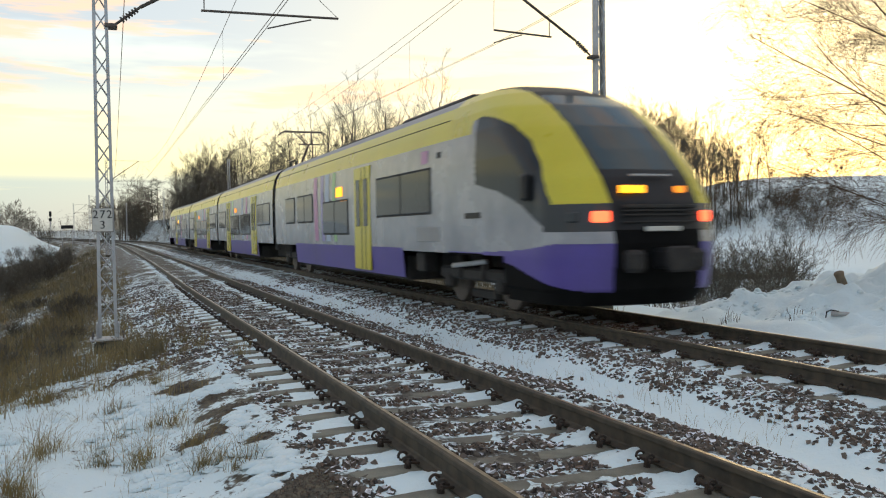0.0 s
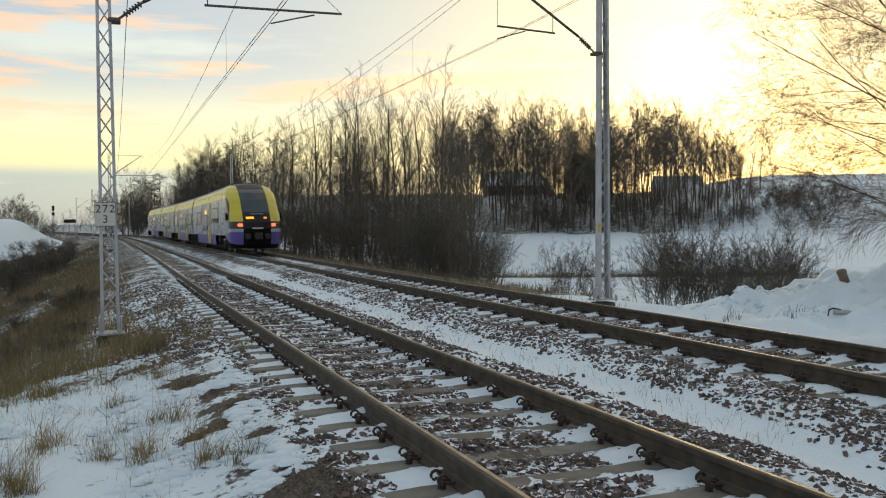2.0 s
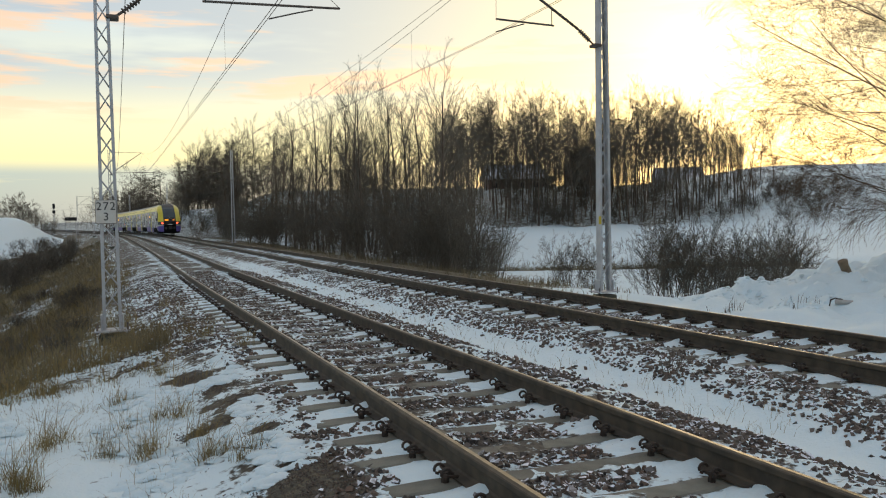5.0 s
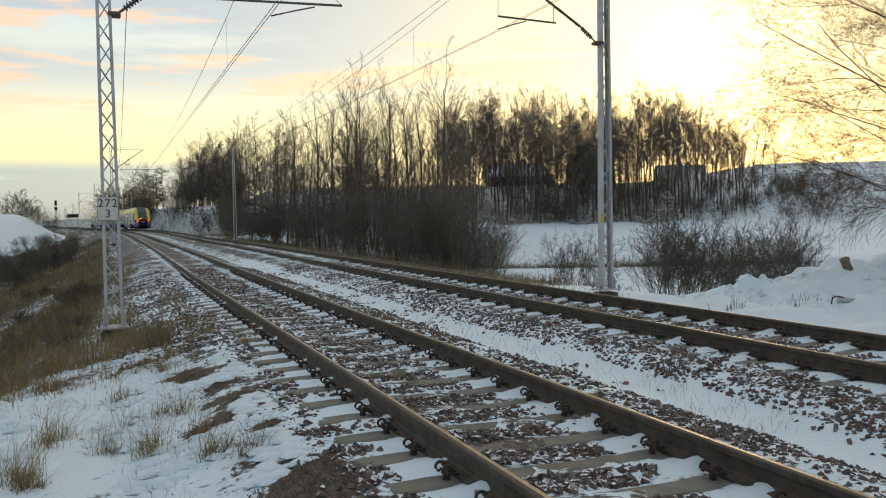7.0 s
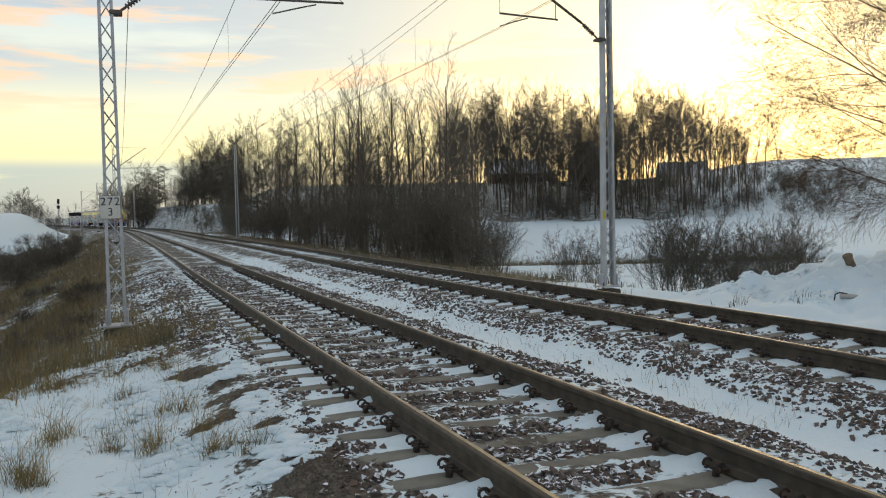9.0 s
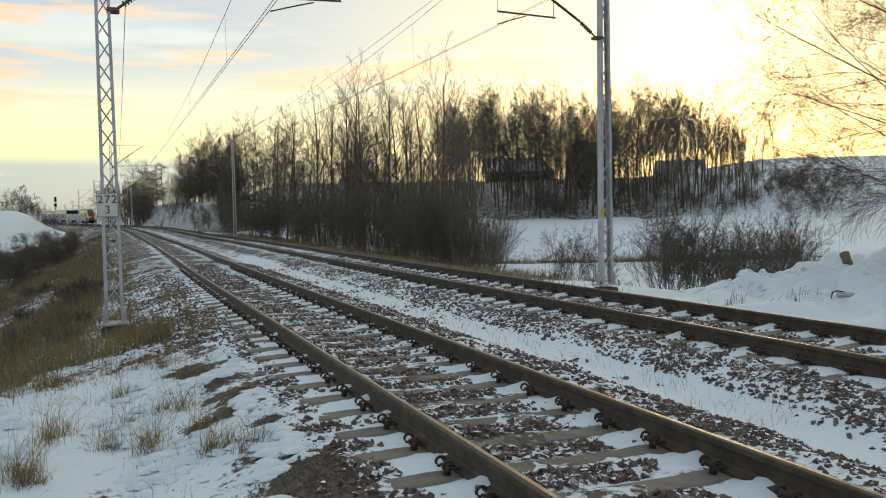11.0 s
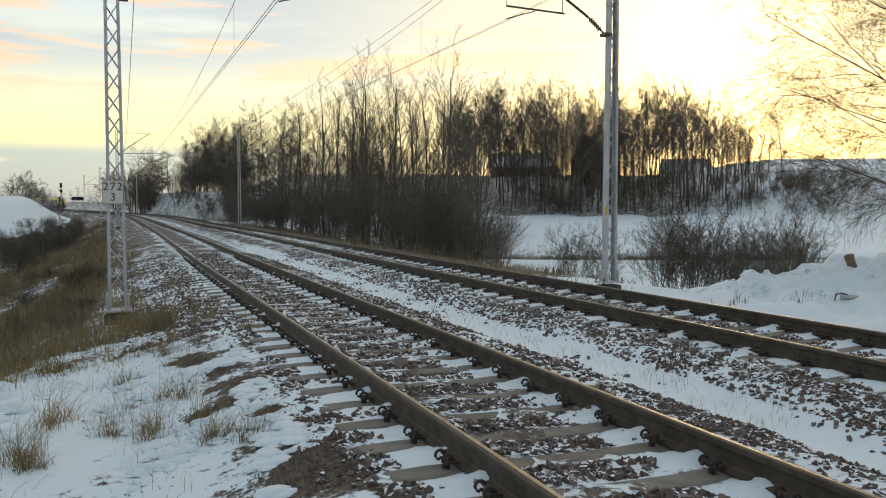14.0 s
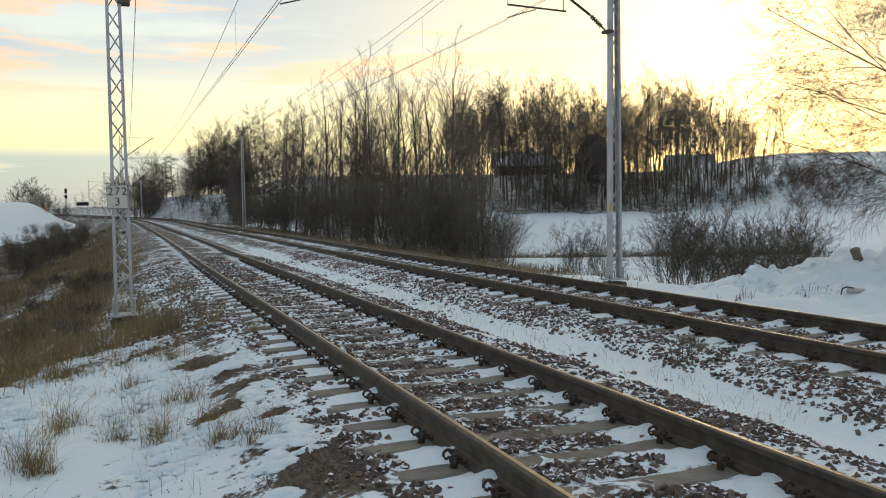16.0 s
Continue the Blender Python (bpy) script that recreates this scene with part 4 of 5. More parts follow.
def end_car(label):
    """End car: cab nose at -LAST/2, gangway at the other end."""
    c = new("train_car")
    tagged(c, label, "train car", group="cars of the train")
    a = -LAST / 2
    nose(c, a)
    white_lip(c, a)
    shell(c, a + NOSE_L, LAST / 2 - 0.3)
    for s in (-1, 1):
        window(a + 5.4, a + 9.0, s, c, 1.74, 2.66, 2)
        door(a + 10.2, s, c)
        window(a + 11.5, a + 14.3, s, c, 1.34, 2.30, 2)
        window(a + 15.6, a + 17.9, s, c, 1.72, 2.62, 2)
        window(a + 18.3, a + 19.9, s, c, 1.72, 2.62, 1)
        panel("side_display", a + 12.1, a + 12.7, 2.38, 2.64, s, AMBER, c, "lit amber side display", 0.026)
        panel("equipment_hatch", a + 5.0, a + 6.3, 1.2, 1.5, s, GREY, c, "", 0.008)
        panel("dark_emblem", a + 3.1, a + 3.75, 1.62, 1.72, s, BLACK, c, "", 0.010, 0.0)
        panel("vent", a + 4.9, a + 5.1, 2.80, 2.92, s, BLACK, c, "", 0.010)
        panel("notice", a + 5.6, a + 5.95, 2.75, 3.0, s, PINK, c, "", 0.010, 0.0)
    for y, w, mt in ((15.2, 0.45, PINK), (14.35, 0.35, VIOLET), (13.75, 0.5, SKYBLUE), (12.95, 0.35, GREEN)):
        decal(a + y, w, mt, c)
    skirt(a + 7.2, LAST / 2 - 3.9, c)
    bogie(a + 4.3, c)
    bogie(LAST / 2 - 1.9, c)
    gear(a + 5.2, a + 9.5, c, 0.17)
    gear(a + 10.5, a + 15.5, c, 0.14)
    for y0, y1 in ((a + 1.6, a + 7.0), (LAST / 2 - 3.8, LAST / 2 - 0.3)):
        part("floor_gear", boxed(0, (y0 + y1) / 2, 0.72, 1.2, y1 - y0, 0.62, bevel=0.05), UNDER, c)
    for s in (-1, 1):
        part("sand_box", boxed(s * 1.12, a + 6.55, 0.78, 0.30, 0.5, 0.42, bevel=0.04), UNDER, c)
        part("track_brake", boxed(s * 0.78, a + 4.3, 0.22, 0.12, 1.1, 0.16, bevel=0.02), UNDER, c)
        child("damper", tube([(s * 1.16, a + 3.5, 0.86), (s * 1.16, a + 5.0, 0.74)], 0.05, 8).mesh("damper", GALV), c)
    bellows(LAST / 2, c)
    return c


def middle_car(label, pan=False):
    c = new("train_car")
    tagged(c, label, "train car", group="cars of the train")
    a = -MID / 2
    shell(c, a + 0.3, MID / 2 - 0.3)
    for s in (-1, 1):
        door(a + 4.9, s, c)
        door(a + 13.3, s, c)
        window(a + 0.9, a + 3.9, s, c, 1.72, 2.62, 2)
        window(a + 5.9, a + 8.9, s, c, 1.34, 2.30, 2)
        window(a + 9.3, a + 12.3, s, c, 1.34, 2.30, 2)
        window(a + 14.3, a + 17.3, s, c, 1.72, 2.62, 2)
        panel("side_display", a + 10.2, a + 10.7, 2.44, 2.66, s, AMBER_DIM, c, "lit amber side display", 0.026)
    for y, w, mt in ((6.9, 0.45, PINK), (8.2, 0.5, SKYBLUE), (11.6, 0.35, GREEN)):
        decal(a + y, w, mt, c)
    skirt(a + 3.9, MID / 2 - 3.9, c)
    for y0, y1 in ((a + 0.3, a + 3.8), (MID / 2 - 3.8, MID / 2 - 0.3)):
        part("floor_gear", boxed(0, (y0 + y1) / 2, 0.72, 1.2, y1 - y0, 0.62, bevel=0.05), UNDER, c)
    bogie(MID / 2 - 1.9, c)
    gear(a + 3.0, a + 7.5, c, 0.15)
    gear(a + 9.5, a + 15.5, c, 0.17)
    if pan:
        pantograph(a + 0.9, c)
    bellows(MID / 2, c)
    return c


TAIL_0 = 9.5
CARS = [(end_car("tail car of an electric train, pale grey, yellow and purple"), TAIL_0 + LAST / 2, LAST, 1),
        (middle_car("middle car of the electric train with a raised pantograph", True), TAIL_0 + LAST + MID / 2, MID, 1),
        (middle_car("middle car of the electric train with coloured stripes"), TAIL_0 + LAST + MID * 1.5, MID, 1)]
lead = copy_thing(CARS[0][0], Matrix.Identity(4))
tagged(lead, "leading car of the electric train, pale grey, yellow and purple")
CARS.append((lead, TAIL_0 + LAST * 1.5 + MID * 2, LAST, -1))


def travelled(t):
    """Metres run since the start: it gains speed for three seconds, holds it, and eases off in the far curve."""
    v0, v1, t1 = 16.1, 21.8, 3.2
    if t < t1:
        return v0 * t + (v1 - v0) * t * t / (2 * t1)
    return (v0 + v1) / 2 * t1 + v1 * (t - t1) - 1.8 * max(t - 11.3, 0.0)


def car_pose(mid, length, way):
    """A car whose two bogies follow the line; mid is the way-mark of its middle."""
    h = length / 2 - 3
    a, b = line_point(min(mid - h, 455), 0), line_point(min(mid + h, 458), 0)
    d = b - a
    c = (a + b) / 2
    yaw = -math.degrees(math.atan2(d.x, d.y))
    tip = math.degrees(math.atan2(d.z, math.hypot(d.x, d.y)))
    m = pose(c.x, c.y, c.z, 0, 0, yaw) @ pose(0, 0, 0, tip, 0, 0)
    return m if way > 0 else m @ pose(0, 0, 0, 0, 0, 180)

# ---- plants ----


def spot(u, depth, sink=0.05):
    """A place on the ground: depth metres out along the view's axis, u metres to the side for each of them."""
    x = depth * (math.sin(HEAD) + u * math.cos(HEAD))
    y = depth * (math.cos(HEAD) - u * math.sin(HEAD))
    return Vector((x, y, land(x, y) - sink))


def grow(tubes, p, d, length, r, level, rng, spec):
    """One limb and its branches. spec: a row for each level of (parts, sides, wander, pull up, branches, angle, length ratio, first)."""
    parts_, sides, wander, pull, kids, angle, ratio, first = spec[level][:8]
    pts, rad = [Vector(p)], [r]
    d = Vector(d).normalized()
    dirs = [d.copy()]
    tip = 0.25 if level < len(spec) - 1 else 0.5
    for i in range(parts_):
        d = d + Vector((rng.gauss(0, wander), rng.gauss(0, wander), rng.gauss(0, wander) + pull))
        d.normalize()
        pts.append(pts[-1] + d * (length / parts_))
        rad.append(r * (1 - (1 - tip) * (i + 1) / parts_))
        dirs.append(d.copy())
    tubes[0 if level == 0 else 1].add(pts, rad, sides)
    if level + 1 >= len(spec):
        return
    for j in range(kids):
        t = first + (1 - first) * (j + rng.random()) / kids
        f = min(t * parts_, parts_ - 1e-6)
        i = int(f)
        q = pts[i].lerp(pts[i + 1], f - i)
        a = dirs[i + 1]
        side = a.cross(Vector((rng.gauss(0, 1), rng.gauss(0, 1), rng.gauss(0, 1))))
        if side.length < 1e-4:
            continue
        side.normalize()
        th = radians(angle * rng.uniform(0.7, 1.3))
        grow(tubes, q, a * math.cos(th) + side * math.sin(th), length * ratio * rng.uniform(0.65, 1.25) * (1.15 - 0.55 * t),
             max(rad[i] * 0.55 * rng.uniform(0.7, 1.0), spec[0][8] if len(spec[0]) > 8 else 0.006), level + 1, rng, spec)


def tree(name, seed, height, r, spec, label, category="tree", bark=None, twig=None, stems=1, spread=0.1, group=""):
    rng = random.Random(seed)
    tubes = (Tubes(), Tubes())
    for i in range(stems):
        a = rng.random() * 6.28
        lean = spread * rng.uniform(0.3, 1.0) if stems > 1 else spread * rng.uniform(0, 0.5)
        base = Vector((math.cos(a), math.sin(a), 0)) * (0.12 * stems ** 0.5 * rng.random() if stems > 1 else 0)
        grow(tubes, base, (math.cos(a) * lean, math.sin(a) * lean, 1), height * rng.uniform(0.75, 1.0) if stems > 1 else height,
             r * rng.uniform(0.6, 1.0) if stems > 1 else r, 0, rng, spec)
    ob = new(name, tubes[0].mesh("trunk", bark or BARK))
    tagged(ob, label, category, group)
    child("crown", tubes[1].mesh("crown", twig or TWIG), ob, "bare branches and twigs")
    return ob


ALDER = [(9, 6, 0.035, 0.03, 17, 36, 0.38, 0.28, 0.009), (5, 4, 0.07, 0.10, 7, 34, 0.42, 0.25), (3, 3, 0.09, 0.06, 6, 34, 0.50, 0.2), (2, 3, 0.10, 0.03, 0, 0, 0, 0)]
POLE = [(8, 5, 0.03, 0.03, 22, 38, 0.34, 0.30, 0.012), (5, 3, 0.09, 0.10, 9, 36, 0.45, 0.15), (3, 3, 0.12, 0.05, 7, 38, 0.5, 0.15), (2, 3, 0.12, 0.0, 0, 0, 0, 0)]
THICKET = [(7, 5, 0.04, 0.02, 24, 52, 0.32, 0.10, 0.012), (4, 3, 0.09, 0.05, 8, 42, 0.45, 0.15), (3, 3, 0.12, 0.03, 6, 40, 0.5, 0.15), (2, 3, 0.1, 0.0, 0, 0, 0, 0)]
SHRUB = [(6, 4, 0.09, 0.02, 9, 38, 0.48, 0.12), (4, 3, 0.12, 0.04, 6, 40, 0.5, 0.15), (3, 3, 0.14, 0.02, 4, 40, 0.5, 0.2), (2, 3, 0.1, 0.0, 0, 0, 0, 0)]
STEMMY = [(7, 4, 0.07, 0.04, 9, 30, 0.46, 0.15), (4, 3, 0.10, 0.06, 6, 34, 0.5, 0.15), (3, 3, 0.12, 0.03, 4, 36, 0.5, 0.2), (2, 3, 0.1, 0.0, 0, 0, 0, 0)]
FIR = [(8, 6, 0.01, 0.02, 60, 78, 0.26, 0.10), (3, 3, 0.05, -0.02, 9, 50, 0.35, 0.1), (2, 3, 0.08, -0.03, 4, 45, 0.55, 0.1), (1, 3, 0.05, 0.0, 0, 0, 0, 0)]


def planted(makers, places, rng, lo=0.85, hi=1.15, thin=9.0):
    """The first of each kind stands at its first place, and the rest are copies turned and sized anew."""
    i = -1
    for u, depth in places:
        p = spot(u, depth)
        if 0 <= p.x - line_x(min(p.y, 450)) < 5.0:
            continue
        i += 1
        ob = makers[i % len(makers)]
        s = rng.uniform(lo, hi) * (1 - 0.30 * float(smooth01(thin, thin + 0.09, u)))
        m = pose(p.x, p.y, p.z, rng.uniform(-2, 2), rng.uniform(-2, 2), rng.uniform(0, 360))
        if i < len(makers):
            ob.scale = (s, s, s)
            ob.matrix_basis = m @ Matrix.Diagonal((s, s, s, 1))
        else:
            c = copy_thing(ob, m)
            c.scale = (s, s, s)


rng = random.Random(21)
G_WOOD = "bare trees of the wood"
tall = [tree("alder_tree", 40 + i, 13.5 + 0.6 * i, 0.16, ALDER, "tall bare alder with upswept branches beside the line", group=G_WOOD) for i in range(4)]
planted(tall, [(-0.197, 66), (-0.178, 74), (-0.15, 70), (-0.118, 72), (-0.10, 66), (-0.085, 78), (-0.066, 69), (-0.04, 72), (-0.028, 66), (-0.008, 75),
               (0.008, 82), (-0.135, 84), (-0.055, 86), (0.025, 88)], rng, 0.77, 0.94)
poles = [tree("slender_tree", 60 + i, 14.6 + 0.8 * i, 0.15, POLE, "slender bare tree with a high brown crown on the snowy bank", group=G_WOOD) for i in range(5)]
planted(poles, [(0.0 + 0.365 * (i + rng.uniform(0.1, 0.9)) / 124, 104 + 40 * rng.random()) for i in range(124)], rng, 0.64, 0.90, 0.27)
dense = [tree("thicket_tree", 80 + i, 10.5 + i, 0.12, THICKET, "dense bare tree dark against the sky", group=G_WOOD) for i in range(3)]
planted(dense, [q for q in ((-0.325 + 0.135 * (i + rng.uniform(0.1, 0.9)) / 30, 108 + 36 * rng.random()) for i in range(30)) if q[0] > -0.258]
        + [(-0.322 + 0.07 * (i + rng.random()) / 14, 158 + 22 * rng.random()) for i in range(14)], rng, 0.75, 1.0)
copies = [copy_thing(o, Matrix.Identity(4)) for o in dense]
planted(copies, [(-0.389 + 0.033 * (i + rng.random()) / 10, 186 + 12 * rng.random()) for i in range(10)], rng, 0.95, 1.15)
copies = [copy_thing(o, Matrix.Identity(4)) for o in dense]
planted(copies, [(-0.405 + 0.050 * i / 19, 172 + 25 * rng.random()) for i in range(20)], rng, 0.5, 0.85)
copies = [copy_thing(o, Matrix.Identity(4)) for o in dense]
planted(copies, [(-0.545 + 0.13 * i / 19, 330 + 60 * rng.random()) for i in range(20)], rng, 0.45, 0.75)
copies = [copy_thing(o, Matrix.Identity(4)) for o in poles]
planted(copies, [(0.07 + 0.315 * (i + rng.random()) / 44, 105 + 9 * rng.random()) for i in range(44)], rng, 0.32, 0.6, 0.27)
fir = [tree("fir_tree", 95 + i, 12.0 - i, 0.16, FIR, "dark fir among bare trees", twig=NEEDLE, group="firs") for i in range(2)]
planted(fir, [(-0.25, 128), (-0.228, 112), (0.135, 128), (0.165, 130), (0.205, 133), (-0.262, 150), (0.16, 122), (-0.350, 200), (-0.345, 206), (-0.338, 198), (-0.305, 165), (-0.29, 160)], rng, 0.7, 0.9)
under = [tree("underwood_bush", 110 + i, 4.9 + 0.5 * i, 0.036, STEMMY, "tangled brown underwood bush, leafless", "bush", SCRUB, SCRUB, 7, 0.42, "underwood bushes") for i in range(4)]
spots = []
for i in range(95):
    u = -0.30 + 0.345 * (i + rng.random()) / 95
    near = 34 + max(0.0, -u - 0.02) * 110
    spots.append((u, near + 34 * rng.random() ** 1.3))
planted(under, spots[::3], rng, 0.5, 0.8)


def beside(y, e):
    """The (u, depth) of a place e metres right of the outer track."""
    x = line_x(y) + e
    d = x * math.sin(HEAD) + y * math.cos(HEAD)
    return (x * math.cos(HEAD) - y * math.sin(HEAD)) / d, d


copies = [copy_thing(o, Matrix.Identity(4)) for o in under]
planted(copies, [q for q in (beside(30 + 82 * rng.random() ** 1.2, 5.4 + 13 * rng.random() ** 1.5) for _ in range(84)) if q[0] < 0.04], rng, 0.4, 0.75)
copies = [copy_thing(o, Matrix.Identity(4)) for o in under]
planted(copies, [q for q in (beside(34 + 85 * rng.random(), 5.1 + 3.2 * rng.random()) for _ in range(58)) if q[0] < 0.03], rng, 0.30, 0.62)
copies = [copy_thing(o, Matrix.Identity(4)) for o in under]
planted(copies, [(0.005 + 0.06 * rng.random(), 34 + 18 * rng.random()) for _ in range(12)], rng, 0.4, 0.75)
copies = [copy_thing(o, Matrix.Identity(4)) for o in tall]
planted(copies, [q for q in (beside(38 + 70 * rng.random(), 8 + 20 * rng.random()) for _ in range(48)) if q[0] < 0.05], rng, 0.45, 0.8)
copies = [copy_thing(o, Matrix.Identity(4)) for o in dense]
planted(copies, [q for q in (beside(60 + 60 * rng.random(), 8 + 22 * rng.random()) for _ in range(40)) if -0.258 < q[0] < 0.0], rng, 0.6, 0.95)
near_b = [tree("ditch_bush", 130 + i, 3.3 + 0.25 * i, 0.026, STEMMY, "leafless dark bush in the ditch beside the line", "bush", SCRUB, SCRUB, 9, 0.55, "ditch bushes") for i in range(3)]
planted(near_b, [(0.155, 31), (0.185, 29), (0.25, 26), (0.275, 24), (0.305, 24.5), (0.335, 23.5), (0.36, 25), (0.39, 24), (0.415, 25.5), (0.43, 27), (0.31, 28), (0.29, 25.5), (0.345, 26), (0.375, 23.5), (0.40, 26.5), (0.265, 27.5)], rng, 0.55, 0.8)
edge_b = [tree("field_edge_shrub", 140 + i, 2.6, 0.02, SHRUB, "low leafless shrub at the field's edge", "bush", SCRUB, SCRUB, 7, 0.6, "field shrubs") for i in range(2)]
planted(edge_b, [(0.09 + 0.37 * i / 22, 103 + 22 * rng.random()) for i in list(range(23)) * 3] + [(0.40 + 0.11 * i / 16, 92 + 60 * rng.random()) for i in range(16)], rng, 0.7, 1.3)
left_b = [tree("slope_bush", 150 + i, 2.8, 0.022, SHRUB, "leafless bush on the grassy slope", "bush", SCRUB, SCRUB, 9, 0.7, "slope bushes") for i in range(2)]
planted(left_b, [(-0.53, 62), (-0.515, 70), (-0.50, 76), (-0.485, 74), (-0.53, 48), (-0.51, 52), (-0.49, 60), (-0.47, 66), (-0.475, 120), (-0.485, 128), (-0.48, 136)], rng, 0.6, 1.1)
low_b = [tree("brown_weed_clump", 180 + i, 1.0, 0.009, SHRUB, "withered brown weed clump on the bank", "weeds", SCRUB, SCRUB, 14, 0.9, "weed clumps") for i in range(2)]
for o in low_b:
    o["kind"] = "stuff"
planted(low_b, [(-0.54 + 0.11 * rng.random(), 13 + 30 * rng.random()) for _ in range(14)], rng, 0.3, 0.55)
copies = [copy_thing(o, Matrix.Identity(4)) for o in dense]
planted(copies, [(-0.315 + 0.055 * (i + rng.random()) / 18, 160 + 25 * rng.random()) for i in range(18)] + [q for q in (beside(160 + 75 * rng.random(), 5.2 + 12 * rng.random()) for _ in range(120)) if -0.41 < q[0] < -0.366], rng, 0.55, 0.8)
copies = [copy_thing(o, Matrix.Identity(4)) for o in poles]
planted(copies, [(-0.30 + 0.05 * (i + rng.random()) / 12, 150 + 25 * rng.random()) for i in range(12)], rng, 0.6, 0.85)
copies = [copy_thing(o, Matrix.Identity(4)) for o in left_b]
planted(copies, [q for q in (beside(45 + 110 * rng.random(), -TRACK_GAP - 6 - 16 * rng.random()) for _ in range(30)) if q[0] > -0.56] + [(-0.54 + 0.10 * rng.random(), 60 + 65 * rng.random()) for _ in range(24)], rng, 0.35, 0.8)
BROAD = [(6, 6, 0.06, 0.02, 17, 48, 0.52, 0.18, 0.022), (5, 4, 0.10, 0.07, 8, 42, 0.5, 0.15), (3, 3, 0.12, 0.04, 7, 40, 0.5, 0.15), (2, 3, 0.1, 0.0, 0, 0, 0, 0)]
slope_s = [tree("slope_shrub", 190 + i, 2.0, 0.018, SHRUB, "thin leafless shrub on the snowy slope", "bush", SCRUB, SCRUB, 6, 0.5, "slope shrubs") for i in range(2)]
planted(slope_s, [(-0.345 + 0.095 * rng.random(), 108 + 40 * rng.random()) for _ in range(34)], rng, 0.35, 0.8)
copies = [copy_thing(o, Matrix.Identity(4)) for o in under]
planted(copies, [(-0.332 + 0.085 * (i + rng.random()) / 26, 150 + 14 * rng.random()) for i in range(26)] + [(-0.268 + 0.03 * rng.random(), 96 + 26 * rng.random()) for _ in range(9)]
        + [(-0.392 + 0.04 * (i + rng.random()) / 14, 182 + 10 * rng.random()) for i in range(14)], rng, 0.7, 1.15)
copies = [copy_thing(o, Matrix.Identity(4)) for o in dense]
planted(copies, [(-0.386 + 0.03 * rng.random(), 186 + 14 * rng.random()) for _ in range(9)], rng, 0.9, 1.12)
copies = [copy_thing(o, Matrix.Identity(4)) for o in under]
planted(copies, [(-0.508 + 0.041 * (i + rng.random()) / 12, 152 + 22 * rng.random()) for i in range(12)], rng, 0.4, 0.7)
hill = [tree("hill_tree", 160 + i, 7.0, 0.15, BROAD, "bare round-crowned tree on the snowy hill", group="hill trees") for i in range(1)]
planted(hill, [(-0.519, 200), (-0.512, 203), (-0.405, 236), (-0.398, 240), (-0.385, 230), (-0.378, 225)], rng, 1.15, 1.5)
lone = [tree("young_birch_tree", 170, 10, 0.09, ALDER, "bare young tree at the end of the wood", group=G_WOOD)]
planted(lone, [(0.372, 118), (0.36, 126), (0.385, 135), (0.40, 128)], rng, 0.8, 1.0)


def birch():
    """A large birch whose long limbs reach in over the snow."""
    rg = random.Random(8)
    root = spot(0.668, 16.5)
    wood, twigs = Tubes(), Tubes()
    right = Vector((math.cos(HEAD), -math.sin(HEAD), 0))
    fwd = Vector((math.sin(HEAD), math.cos(HEAD), 0))
    trunk = [Vector((0, 0, 0)), Vector((0.05, 0, 2.0)), Vector((0.0, 0.05, 4.5)), Vector((0.1, 0, 7.5)), Vector((0.05, 0.1, 11.0))]
    wood.add(trunk, [0.17, 0.15, 0.12, 0.085, 0.03], 8)
    spec = [(6, 5, 0.05, 0.0, 15, 36, 0.5, 0.12, 0.0026), (5, 4, 0.09, -0.01, 11, 38, 0.48, 0.1), (4, 3, 0.11, -0.04, 9, 38, 0.55, 0.1), (3, 3, 0.08, -0.10, 0, 0, 0, 0)]
    for h, left, lift, ahead, length, r in ((0.7, -1, 0.35, -0.1, 3.2, 0.034), (1.5, -1, 0.75, 0.1, 3.6, 0.045), (1.1, -1, 0.42, -0.2, 3.3, 0.04), (0.9, -1, 0.22, 0.25, 3.2, 0.035), (2.4, -1, 0.85, 0.2, 3.8, 0.05),
                                            (3.2, -1, 0.9, -0.1, 3.9, 0.05), (3.8, -1, 0.6, 0.15, 3.4, 0.045), (1.9, -1, 0.5, 0.35, 3.4, 0.04),
                                            (5.0, -1, 0.7, 0.0, 3.2, 0.04), (2.5, 1, 0.7, 0.2, 3.0, 0.045), (4.5, 0.8, 0.8, -0.5, 3.0, 0.04), (3.5, 0.2, 0.8, 1, 3.0, 0.04), (4.2, -0.4, 0.8, -0.8, 3.0, 0.04)):
        d = right * left + Vector((0, 0, lift)) + fwd * ahead
        grow((twigs, twigs), Vector((0.03, 0, h)), d, length * 1.42, r * 0.5, 0, rg, spec)
    ob = new("birch_tree", wood.mesh("trunk", BIRCHBARK))
    ob.matrix_basis = Matrix.Translation(root)
    tagged(ob, "large bare birch with long drooping reddish twigs", "tree")
    child("crown", twigs.mesh("crown", BIRCH), ob, "fine reddish-brown hanging twigs")


birch()


